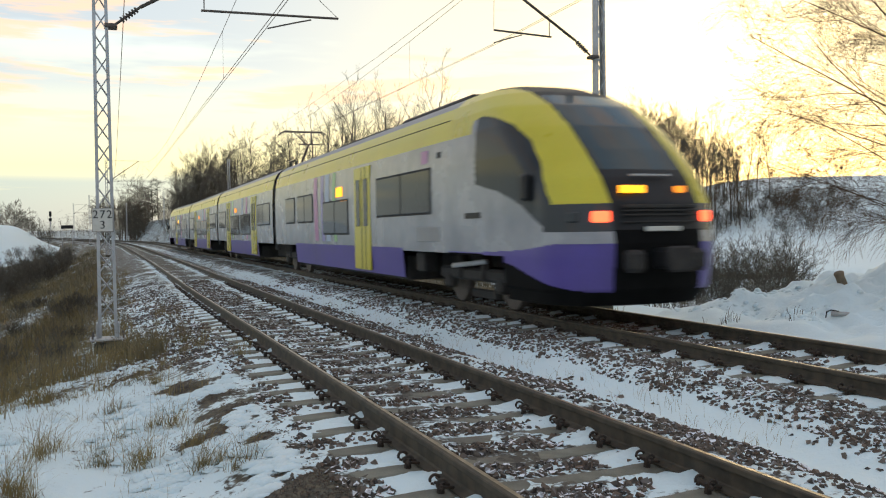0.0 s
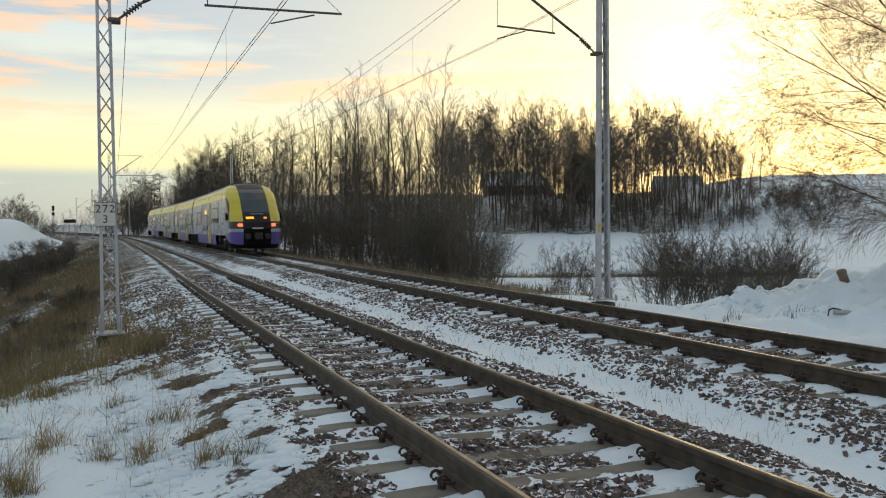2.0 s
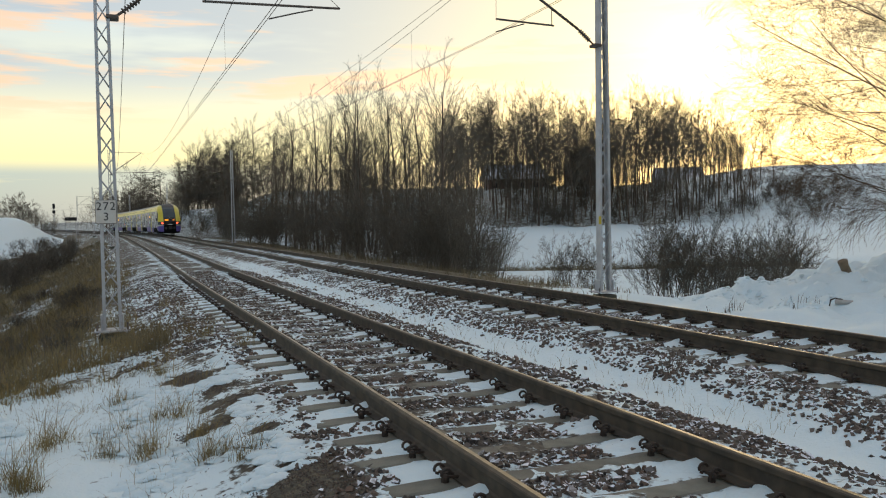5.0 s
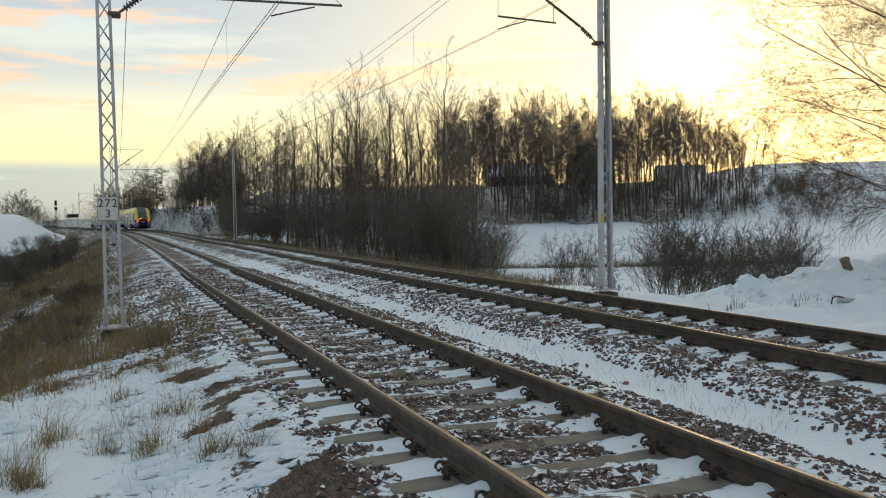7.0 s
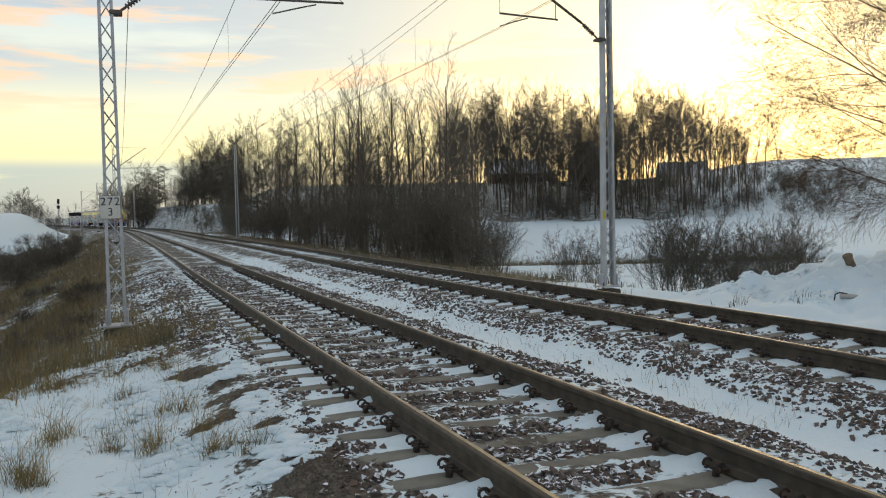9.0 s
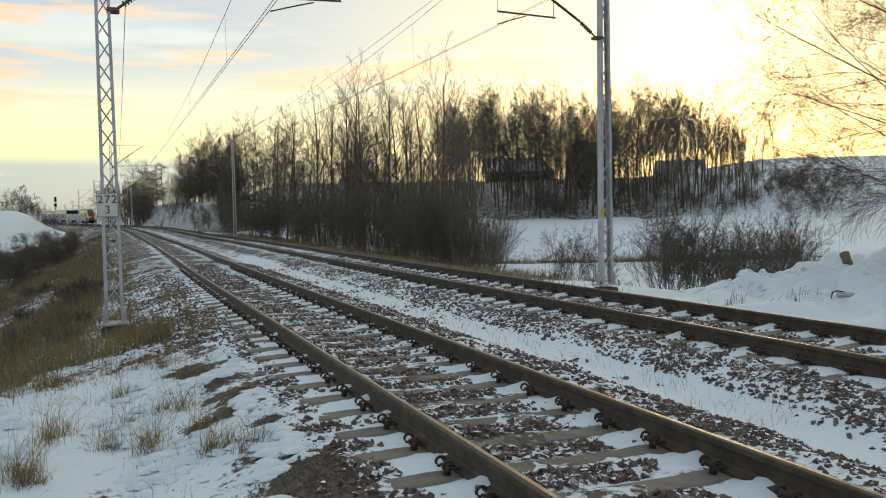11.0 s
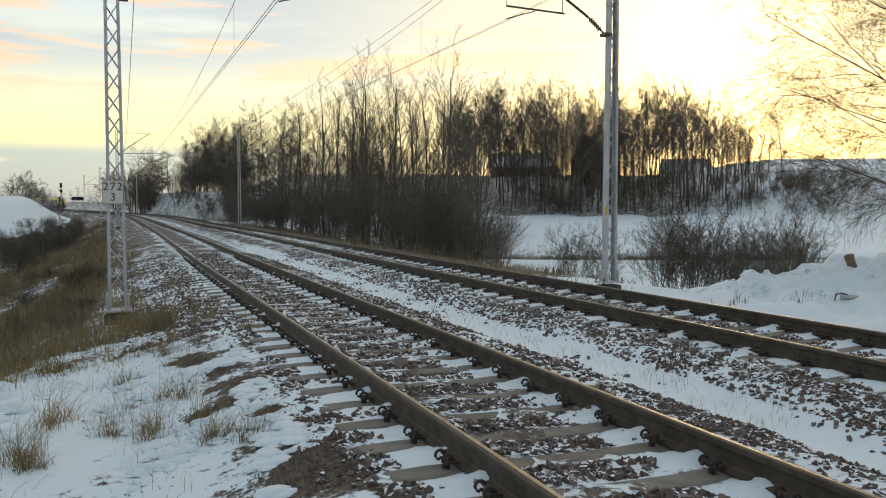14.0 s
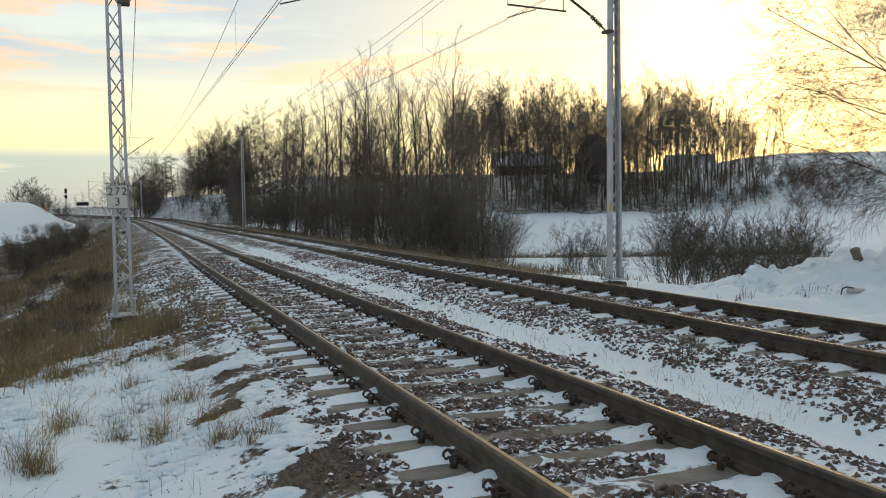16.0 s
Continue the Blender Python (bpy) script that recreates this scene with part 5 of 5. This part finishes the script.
def blades(name, places, mat, label, rg, count, height, spread, width, lean=0.5, kind="stuff", category="grass"):
    """Tufts of dry blades, each a bent tapering sliver."""
    v, f = [], []
    for p in places:
        s = rg.uniform(0.6, 1.3)
        for _ in range(count):
            a = rg.random() * 6.283
            off = Vector((math.cos(a), math.sin(a), 0)) * spread * rg.random() * s
            h = height * s * rg.uniform(0.35, 1.0)
            b = rg.random() * 6.283
            d = Vector((math.cos(b), math.sin(b), 0)) * lean * h * rg.random()
            w = Vector((-math.sin(b + 0.8), math.cos(b + 0.8), 0)) * width
            q = p + off
            base = len(v)
            m1 = q + d * 0.25 + Vector((0, 0, h * 0.55))
            m2 = q + d * 0.7 + Vector((0, 0, h * 0.85))
            tip = q + d * 1.25 + Vector((0, 0, h * (0.98 - 0.35 * rg.random())))
            v += [q - w, q + w, m1 + w * 0.8, m1 - w * 0.8, m2 + w * 0.5, m2 - w * 0.5, tip]
            f += [(base, base + 1, base + 2, base + 3), (base + 3, base + 2, base + 4, base + 5), (base + 5, base + 4, base + 6)]
    ob = new(name, mesh_of(name, v, f, mat))
    return tagged(ob, label, category, kind=kind)


def on_ground(x, y):
    u = (x - line_x(y)) / math.sqrt(1 + line_slope(y) ** 2) + TRACK_GAP
    return bed_point(y, u) if -3.2 < u < 7.5 else Vector(ground_at(x, y))


rg = random.Random(31)
pl = []
while len(pl) < 5600:
    y = 9.6 + 55 * rg.random() ** 1.7
    w = 2.0 + 13.9 * rg.random()
    x = line_x(y) - TRACK_GAP - w
    if y < 13.5 and rg.random() > (y - 9.4) / 6.0:
        continue
    if w < 4.2 and (rg.random() < (0.75 if y < 18 else 0.4) or vnoise(x, y, 0.9, 33.0) < (2.9 - w) * 0.45):
        continue
    if vnoise(x, y, 0.5, 20.0) + 0.5 * vnoise(x, y, 1.6, 24.0) < -0.08:
        continue
    pl.append(on_ground(x, y))
far_tufts = []
for _ in range(1500):
    y = 38 + 75 * rg.random()
    w = 3.2 + 12 * rg.random()
    far_tufts.append(on_ground(line_x(y) - TRACK_GAP - w, y))
fringe = []
while len(fringe) < 1200:
    y = 12.3 + 34 * rg.random() ** 1.5
    w = 1.95 + 2.6 * rg.random()
    x = line_x(y) - TRACK_GAP - w
    if vnoise(x, y, 0.75, 40.0) > 0.12 + (2.6 - w) * 0.28:
        fringe.append(on_ground(x, y))
blades("shoulder_grass", fringe[:600], DRY, "clumps of pale dry grass round the foot of the mast", rg, 12, 0.34, 0.16, 0.0035, 1.2)
blades("brown_shoulder_grass", fringe[600:], DARKGRASS, "clumps of brown dead grass on the shoulder", rg, 12, 0.36, 0.18, 0.004, 1.2)
blades("far_slope_grass", far_tufts, DARKGRASS, "rough dead grass along the bank", rg, 8, 0.45, 0.5, 0.016, 1.4)
blades("slope_grass", pl[:3300], DARKGRASS, "matted dead brown grass on the bank", rg, 12, 0.32, 0.26, 0.006, 1.5)
outer = []
for _ in range(1300):
    y = 14 + 34 * rg.random()
    outer.append(on_ground(line_x(y) - TRACK_GAP - 9 - 15 * rg.random(), y))
blades("low_slope_grass", outer, DARKGRASS, "rough brown grass at the foot of the bank", rg, 12, 0.45, 0.5, 0.011, 1.3)
stems_ = []
for _ in range(700):
    y = 12.5 + 30 * rg.random() ** 1.4
    stems_.append(on_ground(line_x(y) - TRACK_GAP - 3.0 - 9 * rg.random(), y))
blades("withered_stems", stems_, SCRUB, "dark withered weed stems standing in the grass", rg, 4, 0.75, 0.3, 0.004, 0.45)
blades("pale_slope_grass", pl[3300:], DRY, "pale dry grass stalks on the bank", rg, 10, 0.40, 0.24, 0.0045, 1.2)
clusters = ((-0.477, 7.2, 5), (-0.49, 7.0, 3), (-0.358, 6.3, 4), (-0.296, 6.65, 3), (-0.283, 6.05, 4), (-0.525, 6.05, 5), (-0.51, 5.8, 3), (-0.41, 6.8, 2), (-0.44, 6.9, 1), (-0.38, 7.5, 1), (-0.354, 7.5, 2), (-0.322, 7.55, 2),
            (-0.43, 8.3, 1), (-0.40, 8.7, 2), (-0.245, 5.9, 2), (-0.33, 8.9, 1), (-0.29, 8.9, 1), (-0.345, 9.8, 3), (-0.375, 10.2, 3), (-0.255, 10.6, 2), (-0.33, 11.0, 2), (-0.30, 11.6, 3), (-0.315, 12.4, 3), (-0.285, 12.0, 2),
            (-0.32, 14.0, 2), (-0.335, 15.5, 2), (-0.34, 17.0, 2), (-0.50, 9.5, 2), (-0.47, 9.9, 2), (-0.43, 9.7, 2), (-0.41, 10.1, 2), (-0.45, 9.4, 2))
tufts = [spot(u + 0.007 * rg.gauss(0, 1), d + 0.07 * rg.gauss(0, 1), 0.0) for u, d, n in clusters for _ in range(n)]
tufts = [on_ground(p.x, p.y) for p in tufts]
verge = []
for _ in range(260):
    y = 10.0 + 3.5 * rg.random() ** 1.5
    verge.append(on_ground(line_x(y) - TRACK_GAP - 2.6 - 6 * rg.random(), y))
blades("verge_grass", verge, DRY, "straw-coloured grass fringe at the edge of the bank", rg, 10, 0.26, 0.2, 0.003, 1.5)
blades("grass_tuft", tufts, DRY, "dry straw-coloured grass tufts in the snow", rg, 24, 0.38, 0.15, 0.0019, 1.5)
blades("grass_tuft_base", tufts, DARKGRASS, "matted brown foot of the dry grass tufts", rg, 20, 0.12, 0.12, 0.0028, 1.6)
stray = []
for _ in range(700):
    x, y = rg.uniform(-4.8, 0.6), rg.uniform(4.0, 10)
    stray.append(on_ground(x, y))
for _ in range(420):
    y = 5 + 45 * rg.random() ** 1.5
    stray.append(bed_point(y, 2.35 + rg.gauss(0, 0.28)))
blades("stray_stalks", stray, DRY, "single dry stalks standing out of the snow", rg, 2, 0.17, 0.14, 0.0016, 1.3)
weeds = [bed_point(13.0, 2.3), bed_point(13.4, 2.5), bed_point(7.0, 2.9), bed_point(7.15, 3.0), bed_point(7.05, 2.8)] + [on_ground(*spot(0.318 + 0.005 * i, 14.6 + 0.05 * i).xy) for i in range(9)] + [on_ground(*spot(0.37 + 0.09 * rg.random(), 14.0 + 1.6 * rg.random()).xy) for _ in range(7)]
blades("dark_weeds", weeds, SCRUB, "dark withered weed stalks in the snow", rg, 6, 0.24, 0.13, 0.005, 0.9)

far_verge = []
for _ in range(1000):
    y = 15 + 95 * rg.random() ** 1.4
    e = 2.4 + 4.2 * rg.random()
    if y < 19 and e > 3.2:
        continue
    far_verge.append(on_ground(line_x(y) + e, y))
blades("trackside_grass", far_verge, DARKGRASS, "brown dead grass along the far side of the line", rg, 8, 0.30, 0.3, 0.007, 1.0)
brook = []
for _ in range(900):
    p = spot(0.03 + 0.40 * rg.random(), 60.0 + 1.4 * rg.gauss(0, 1), 0.0)
    brook.append(p)
blades("ditch_grass", brook, DARKGRASS, "dead grass and weeds along a ditch across the field", rg, 9, 0.5, 0.45, 0.012, 0.9)

# ---- overhead line ----


def lattice_mast(height):
    """Two channel legs tied by diagonal lacing, on a bolted base."""
    m = new("catenary_mast")
    tagged(m, "grey galvanised lattice mast of the overhead line", "mast", "overhead line masts")
    wide, narrow = 0.148, 0.10
    for s in (-1, 1):
        v, f = [], []
        sec = [(0.0, -0.09), (0.05, -0.09), (0.05, -0.08), (0.01, -0.08), (0.01, 0.08), (0.05, 0.08), (0.05, 0.09), (0.0, 0.09)]
        for z, w in ((0.12, wide), (height, narrow)):
            v += [(s * (w - a), b, z) for a, b in sec]
        n = len(sec)
        f = [(j, (j + 1) % n, n + (j + 1) % n, n + j) for j in range(n)] + [tuple(range(n)), tuple(range(n, 2 * n))]
        child("channel_leg", mesh_of("channel_leg", v, f, GALV), m)
    for face in (-1, 1):
        z, s, step = 0.45, 1, 0.36
        while z < height - 0.5:
            w0 = np.interp(z, (0, height), (wide, narrow)) - 0.01
            w1 = np.interp(z + step, (0, height), (wide, narrow)) - 0.01
            t = Tubes()
            t.add([(s * face * w0, face * 0.088, z), (-s * face * w1, face * 0.088, z + step)], [0.013, 0.013], 4, True)
            child("lacing_bar", t.mesh("lacing_bar", GALV, False), m)
            z, s = z + step, -s
    part("base_plate", boxed(0, 0, 0.10, 0.56, 0.42, 0.03, bevel=0.008), GALV, m)
    for s in (-1, 1):
        part("gusset", boxed(s * 0.165, 0, 0.24, 0.03, 0.26, 0.26, bevel=0.01), GALV, m)
        for q in (-1, 1):
            child("anchor_bolt", tube([(s * 0.235, q * 0.17, 0.06), (s * 0.235, q * 0.17, 0.20)], 0.016, 6).mesh("anchor_bolt", DARKSTEEL), m)
    part("foundation", boxed(0, 0, -0.20, 0.44, 0.40, 0.46, bevel=0.03), BASE, m, "rough concrete foundation block")
    return m


def cantilever(mast, reach, z_br, z_wire, z_top, side, tube_a, tube_b, hold, stay=0.35):
    """Bracket arm with insulators, steady arm and stay on a mast; side points from the mast to its track."""
    x = side * reach
    base = Vector((side * 0.62, 0, z_br + (z_top - z_br) * 0.22))
    a = child("bracket_arm", tube([base, (x, 0, z_top)], 0.030, 6).mesh("bracket_arm", DARKSTEEL), mast, "brown tubular bracket arm with ribbed insulators")

    def rod(name, pts, r, mat=DARKSTEEL):
        return child(name, tube(pts, r, 6).mesh(name, mat), a)

    ins = Tubes()
    p0 = Vector((side * 0.22, 0, z_br + 0.03))
    ins.add([p0, base], [0.022, 0.022], 6)
    for i in range(6):
        q = p0.lerp(base, 0.3 + 0.11 * i)
        dd = (base - p0).normalized() * 0.012
        ins.add([q - dd, q + dd], [0.058, 0.045], 10, True)
    child("insulator", ins.mesh("insulator", DARKSTEEL), a)
    part("bracket", boxed(side * 0.16, 0, z_br, 0.20, 0.24, 0.07, bevel=0.015), DARKSTEEL, a)
    rod("registration_tube", [(side * tube_a, 0, z_wire + 0.24), (side * tube_b, 0, z_wire + 0.29)], 0.021)
    rod("steady_arm", [(side * hold, 0, z_wire + 0.23), (side * (hold * 0.6 + reach * 0.4), 0, z_wire + 0.15), (side * reach, 0, z_wire + 0.02)], 0.013)
    f = (tube_a + 0.05 - 0.62) / (reach - 0.62)
    rod("hanger", [(side * (tube_a + 0.05), 0, z_wire + 0.24), (side * (tube_a + 0.05), 0, base.z + (z_top - base.z) * f)], 0.010)
    rod("stay_wire", [(side * tube_b, 0, z_wire + 0.29), (side * (reach - 0.02), 0, z_top - 0.02)], 0.005, WIRE)
    rod("top_stay", [(side * 0.1, 0, z_top + stay), (x, 0, z_top)], 0.014)
    return a


LEFT_MASTS = (14.5, 79.0, 158.0, 200.0)
RIGHT_MASTS = (15.9, 77.7, 141.6, 196.0)
SINK = 0.37
NEAR_OFF, FAR_OFF = -TRACK_GAP - 2.72, 3.05
# height of the contact wire over the rails at each mast
NEAR_Z, FAR_Z = (5.0, 5.95, 5.95, 5.95), (5.40, 5.55, 5.55, 5.55)
for ys_, off, zs_, side, spans in ((LEFT_MASTS, NEAR_OFF, NEAR_Z, 1, (2.72, 1.6, 4.0, 3.5)), (RIGHT_MASTS, FAR_OFF, FAR_Z, -1, (2.62, 1.22, 2.62, 1.95))):
    proto = None
    for i, (y, zw) in enumerate(zip(ys_, zs_)):
        if i < 2:
            proto = lattice_mast(8.6)
            reach, ta, tb, hold = spans
            if i and side > 0:
                cantilever(proto, reach, zw + 0.1 + SINK, zw + SINK, zw + 2.05 + SINK, side, 0.35, 4.5, 4.4, 0.0)
            else:
                cantilever(proto, reach, zw - 0.14 + SINK, zw + SINK, zw + 1.45 + SINK, side, ta, tb, hold)
            proto.matrix_basis = line_pose(y, off, -SINK)
        else:
            copy_thing(proto, line_pose(y, off, -SINK))


def catenary(off, masts, heights, stagger, back, further=1.45):
    """Contact wires, messenger wire and droppers along one track."""
    root = new("overhead_wires")
    tagged(root, "thin dark overhead wires with droppers above the track", "overhead wires", "overhead wires")
    knots = [masts[0] - back] + list(masts) + [masts[-1] + 50, masts[-1] + 105]
    zs = [heights[0]] + list(heights) + [heights[-1]] * 2
    stag = [stagger * (-1) ** (i + 1) for i in range(len(knots))]
    pc, pc2, pm = [], [], []
    for i in range(len(knots) - 1):
        a, b = knots[i], knots[i + 1]
        for j in range(12):
            t = j / 12
            y = a + (b - a) * t
            s = stag[i] + (stag[i + 1] - stag[i]) * t
            z_c = zs[i] + (zs[i + 1] - zs[i]) * t
            sag = 4 * t * (1 - t)
            pc.append(line_point(y, off + s, z_c))
            pc2.append(line_point(y, off + s + 0.06, z_c))
            r0, r1 = (1.45 if i < 2 else further), (1.45 if i < 1 else further)
            zm = z_c + r0 + (r1 - r0) * t - (r0 + r1) * 0.36 * sag
            pm.append(line_point(y, off + s, zm))
            if j % 2 and 0 < y < 140:
                child("dropper", tube([line_point(y, off + s, zm), line_point(y, off + s, z_c)], 0.0035, 3).mesh("dropper", WIRE), root)
    child("contact_wire", tube(pc, 0.0065, 4).mesh("contact_wire", WIRE), root)
    child("contact_wire", tube(pc2, 0.0065, 4).mesh("contact_wire", WIRE), root)
    child("messenger_wire", tube(pm, 0.0065, 4).mesh("messenger_wire", WIRE), root)


catenary(-TRACK_GAP, LEFT_MASTS, NEAR_Z, -0.1, 58, 2.05)
catenary(0.0, RIGHT_MASTS, FAR_Z, 0.43, 58)


def feeder(off, z, masts, sag_, label):
    pts = []
    kn = [masts[0] - 58] + list(masts)
    for a, b in zip(kn, kn[1:]):
        for j in range(10):
            t = j / 10
            pts.append(line_point(a + (b - a) * t, off, z - sag_ * 4 * t * (1 - t)))
    ob = new("feeder_wire", tube(pts, 0.008, 4).mesh("feeder_wire", WIRE))
    tagged(ob, label, "wire", "feeder wires")


feeder(1.9, 8.1, RIGHT_MASTS, 0.5, "single dark feeder wire strung along the masts")
feeder(-TRACK_GAP - 2.3, 5.9, LEFT_MASTS, 0.6, "thin earth wire strung along the masts")

# ---- distance sign on the mast ----


def letters(body, size, parent, m, mat):
    cu = bpy.data.curves.new("digits", "FONT")
    cu.body, cu.size, cu.extrude = body, size, 0.0015
    cu.align_x, cu.align_y = "CENTER", "CENTER"
    cu.space_character = 1.08
    tmp = new("digits", cu)
    dg = bpy.context.evaluated_depsgraph_get()
    me = bpy.data.meshes.new_from_object(tmp.evaluated_get(dg))
    bpy.data.objects.remove(tmp)
    me.materials.clear()
    me.materials.append(mat)
    return child("digits", me, parent, "black digits " + body, m)


def distance_sign():
    p = line_point(14.5, -TRACK_GAP - 2.72, 0)
    sgn = new("distance_sign")
    tagged(sgn, "small white enamel distance sign with black digits on the mast", "sign")
    face = Vector((0 - p.x, 0 - p.y, 0)).normalized()
    yaw = math.degrees(math.atan2(face.x, -face.y))
    sgn.matrix_basis = pose(p.x - 0.045, p.y - 0.125, 1.60, 0, 0, yaw * 0.6)
    part("plate", boxed(0, 0, 0, 0.325, 0.014, 0.39, bevel=0.004), SIGNWHITE, sgn)
    for dx, dz, sx, sz in ((0, 0.191, 0.325, 0.007), (0, -0.191, 0.325, 0.007), (-0.159, 0, 0.007, 0.375), (0.159, 0, 0.007, 0.375)):
        part("rim", boxed(dx, -0.010, dz, sx, 0.006, sz), DARKSTEEL, sgn)
    for dx, dig in ((-0.105, "2"), (0.0, "7"), (0.105, "2")):
        letters(dig, 0.185, sgn, pose(dx, -0.010, 0.085, 90, 0, 0), SIGNBLACK)
    letters("3", 0.185, sgn, pose(0, -0.010, -0.085, 90, 0, 0), SIGNBLACK)
    part("clamp", boxed(0, 0.03, 0.1, 0.30, 0.04, 0.03), GALV, sgn)


distance_sign()
mk = new("yellow_mark", None)
tagged(mk, "small yellow painted mark on the mast leg", "marking")
mk.matrix_basis = line_pose(15.9, 3.05, 1.35)
part("paint_patch", boxed(-0.155, -0.097, 0, 0.07, 0.006, 0.18, bevel=0.002), YTAPE, mk)

# ---- far things ----


def house(u, depth, wide, deep, z_eave, z_ridge, wall, label, turn=0.0, windows=4):
    p = spot(u, depth)
    h = new("house")
    tagged(h, label, "house", "houses on the hill")
    h.matrix_basis = pose(p.x, p.y, p.z - 2.0, 0, 0, -math.degrees(HEAD) + turn)
    e, r = z_eave - p.z + 2.0, z_ridge - p.z + 2.0
    bm = bmesh.new()
    pr = [(-deep / 2, 0), (deep / 2, 0), (deep / 2, e), (0, r - 0.12), (-deep / 2, e)]
    vs = [bm.verts.new((sx * wide / 2, y, z)) for sx in (-1, 1) for y, z in pr]
    for i in range(5):
        bm.faces.new((vs[i], vs[(i + 1) % 5], vs[5 + (i + 1) % 5], vs[5 + i]))
    bm.faces.new(vs[:5][::-1])
    bm.faces.new(vs[5:])
    part("wall", bm, wall, h)
    for s in (-1, 1):
        L = math.hypot(deep / 2 + 0.5, r - e + 0.4)
        an = math.degrees(math.atan2(r - e, deep / 2))
        part("roof", boxed(0, 0, 0, wide + 0.9, L, 0.18, bevel=0.03), ROOFSNOW, h, "snow-covered roof slope",
             m=pose(0, s * (deep / 4 + 0.1), (r + e) / 2 - 0.02, -s * an, 0, 0))
    part("chimney", boxed(wide * 0.2, 0.4, r + 0.2, 0.6, 0.6, 1.2, bevel=0.03), BRICKRED, h)
    for i in range(windows):
        x = -wide / 2 + wide * (i + 0.5) / windows
        w = part("window", boxed(x, -deep / 2 - 0.02, e - 1.3, 1.1, 0.10, 1.2, bevel=0.02), SIGNWHITE, h)
        part("pane", boxed(x, -deep / 2 - 0.08, e - 1.3, 0.9, 0.03, 1.0), PANE, w)


house(0.085, 150, 9.5, 8.0, 7.6, 9.9, BRICKRED, "low dark house with a snowy grey roof behind trees", 4, 4)
house(0.175, 158, 6.0, 7.0, 9.6, 13.2, BRICKRED, "dark gabled house behind the trees", 65, 2)
house(0.285, 172, 9.0, 8.0, 7.4, 10.0, BRICKRED, "dim house with a snowy roof on the hill", -8, 4)
house(0.115, 152, 4.5, 5.0, 7.4, 10.6, BRICKRED, "small dark shed with a pointed roof", 80, 1)


def board_sign():
    p = spot(-0.4478, 150)
    b = new("trackside_board")
    tagged(b, "dark board on two thin posts beside the line", "board")
    b.matrix_basis = pose(p.x, p.y, p.z - 0.1, 0, 0, 4)
    zt = 2.25 - p.z
    for s in (-0.85, 0.85):
        child("post", tube([(s, 0, 0), (s, 0, zt)], 0.05, 6).mesh("post", GALV), b)
    part("board", boxed(0, -0.06, zt - 0.3, 2.0, 0.05, 0.62, bevel=0.01), BLACK, b)


board_sign()


def signal():
    p = spot(-0.4676, 176)
    s = new("railway_signal")
    tagged(s, "far signal mast with dark heads", "signal")
    s.matrix_basis = pose(p.x, p.y, -0.9)
    child("pole", tube([(0, 0, 0), (0, 0, 6.0)], 0.09, 8).mesh("pole", GALV), s)
    part("signal_head", boxed(0, -0.1, 5.6, 0.5, 0.3, 1.1, bevel=0.08), BLACK, s)
    part("signal_head", boxed(0, -0.1, 4.4, 0.55, 0.3, 0.7, bevel=0.08), BLACK, s)


signal()


def stump_and_log():
    p = spot(0.489, 16.8, 0.0)
    s = new("tree_stump")
    tagged(s, "sawn tree stump standing in the snow heap", "stump")
    s.matrix_basis = pose(p.x, p.y, p.z - 0.05, 6, -14, 0)
    t = Tubes()
    t.add([(0, 0, -0.1), (0.01, 0, 0.05), (-0.01, 0.0, 0.16), (-0.05, 0.0, 0.27), (-0.08, 0.0, 0.37)], [0.14, 0.105, 0.09, 0.085, 0.10], 10, True)
    child("bole", t.mesh("bole", ENDGRAIN), s)
    t = Tubes()
    t.add([(0.03, 0, 0.02), (0.17, 0.03, -0.04)], [0.05, 0.025], 6, True)
    child("root_flare", t.mesh("root_flare", WOOD), s)
    p = spot(0.475, 14.4)
    lg = new("log")
    tagged(lg, "grey log half buried in snow with a dark cut end", "log")
    lg.matrix_basis = pose(p.x, p.y, p.z + 0.06, 0, 0, -math.degrees(HEAD) - 12)
    t = Tubes()
    t.add([(0, 0, 0.05), (0.25, 0, 0.04), (0.55, 0.04, -0.02)], [0.045, 0.04, 0.035], 8, True)
    child("trunk_piece", t.mesh("trunk_piece", BIRCHBARK), lg)
    t = Tubes()
    t.add([(0.12, 0, 0.09), (0.0, 0.01, 0.11), (-0.07, 0.02, 0.08), (-0.09, 0.02, -0.03)], [0.010, 0.013, 0.015, 0.012], 6, True)
    child("end_piece", t.mesh("end_piece", UNDER), lg)


stump_and_log()


def motions():
    """The train draws away along the outer track."""
    for car, mid, length, way in CARS:
        walk(car, [(0.5 * i, car_pose(mid + travelled(0.5 * i), length, way)) for i in range(33)])


motions()
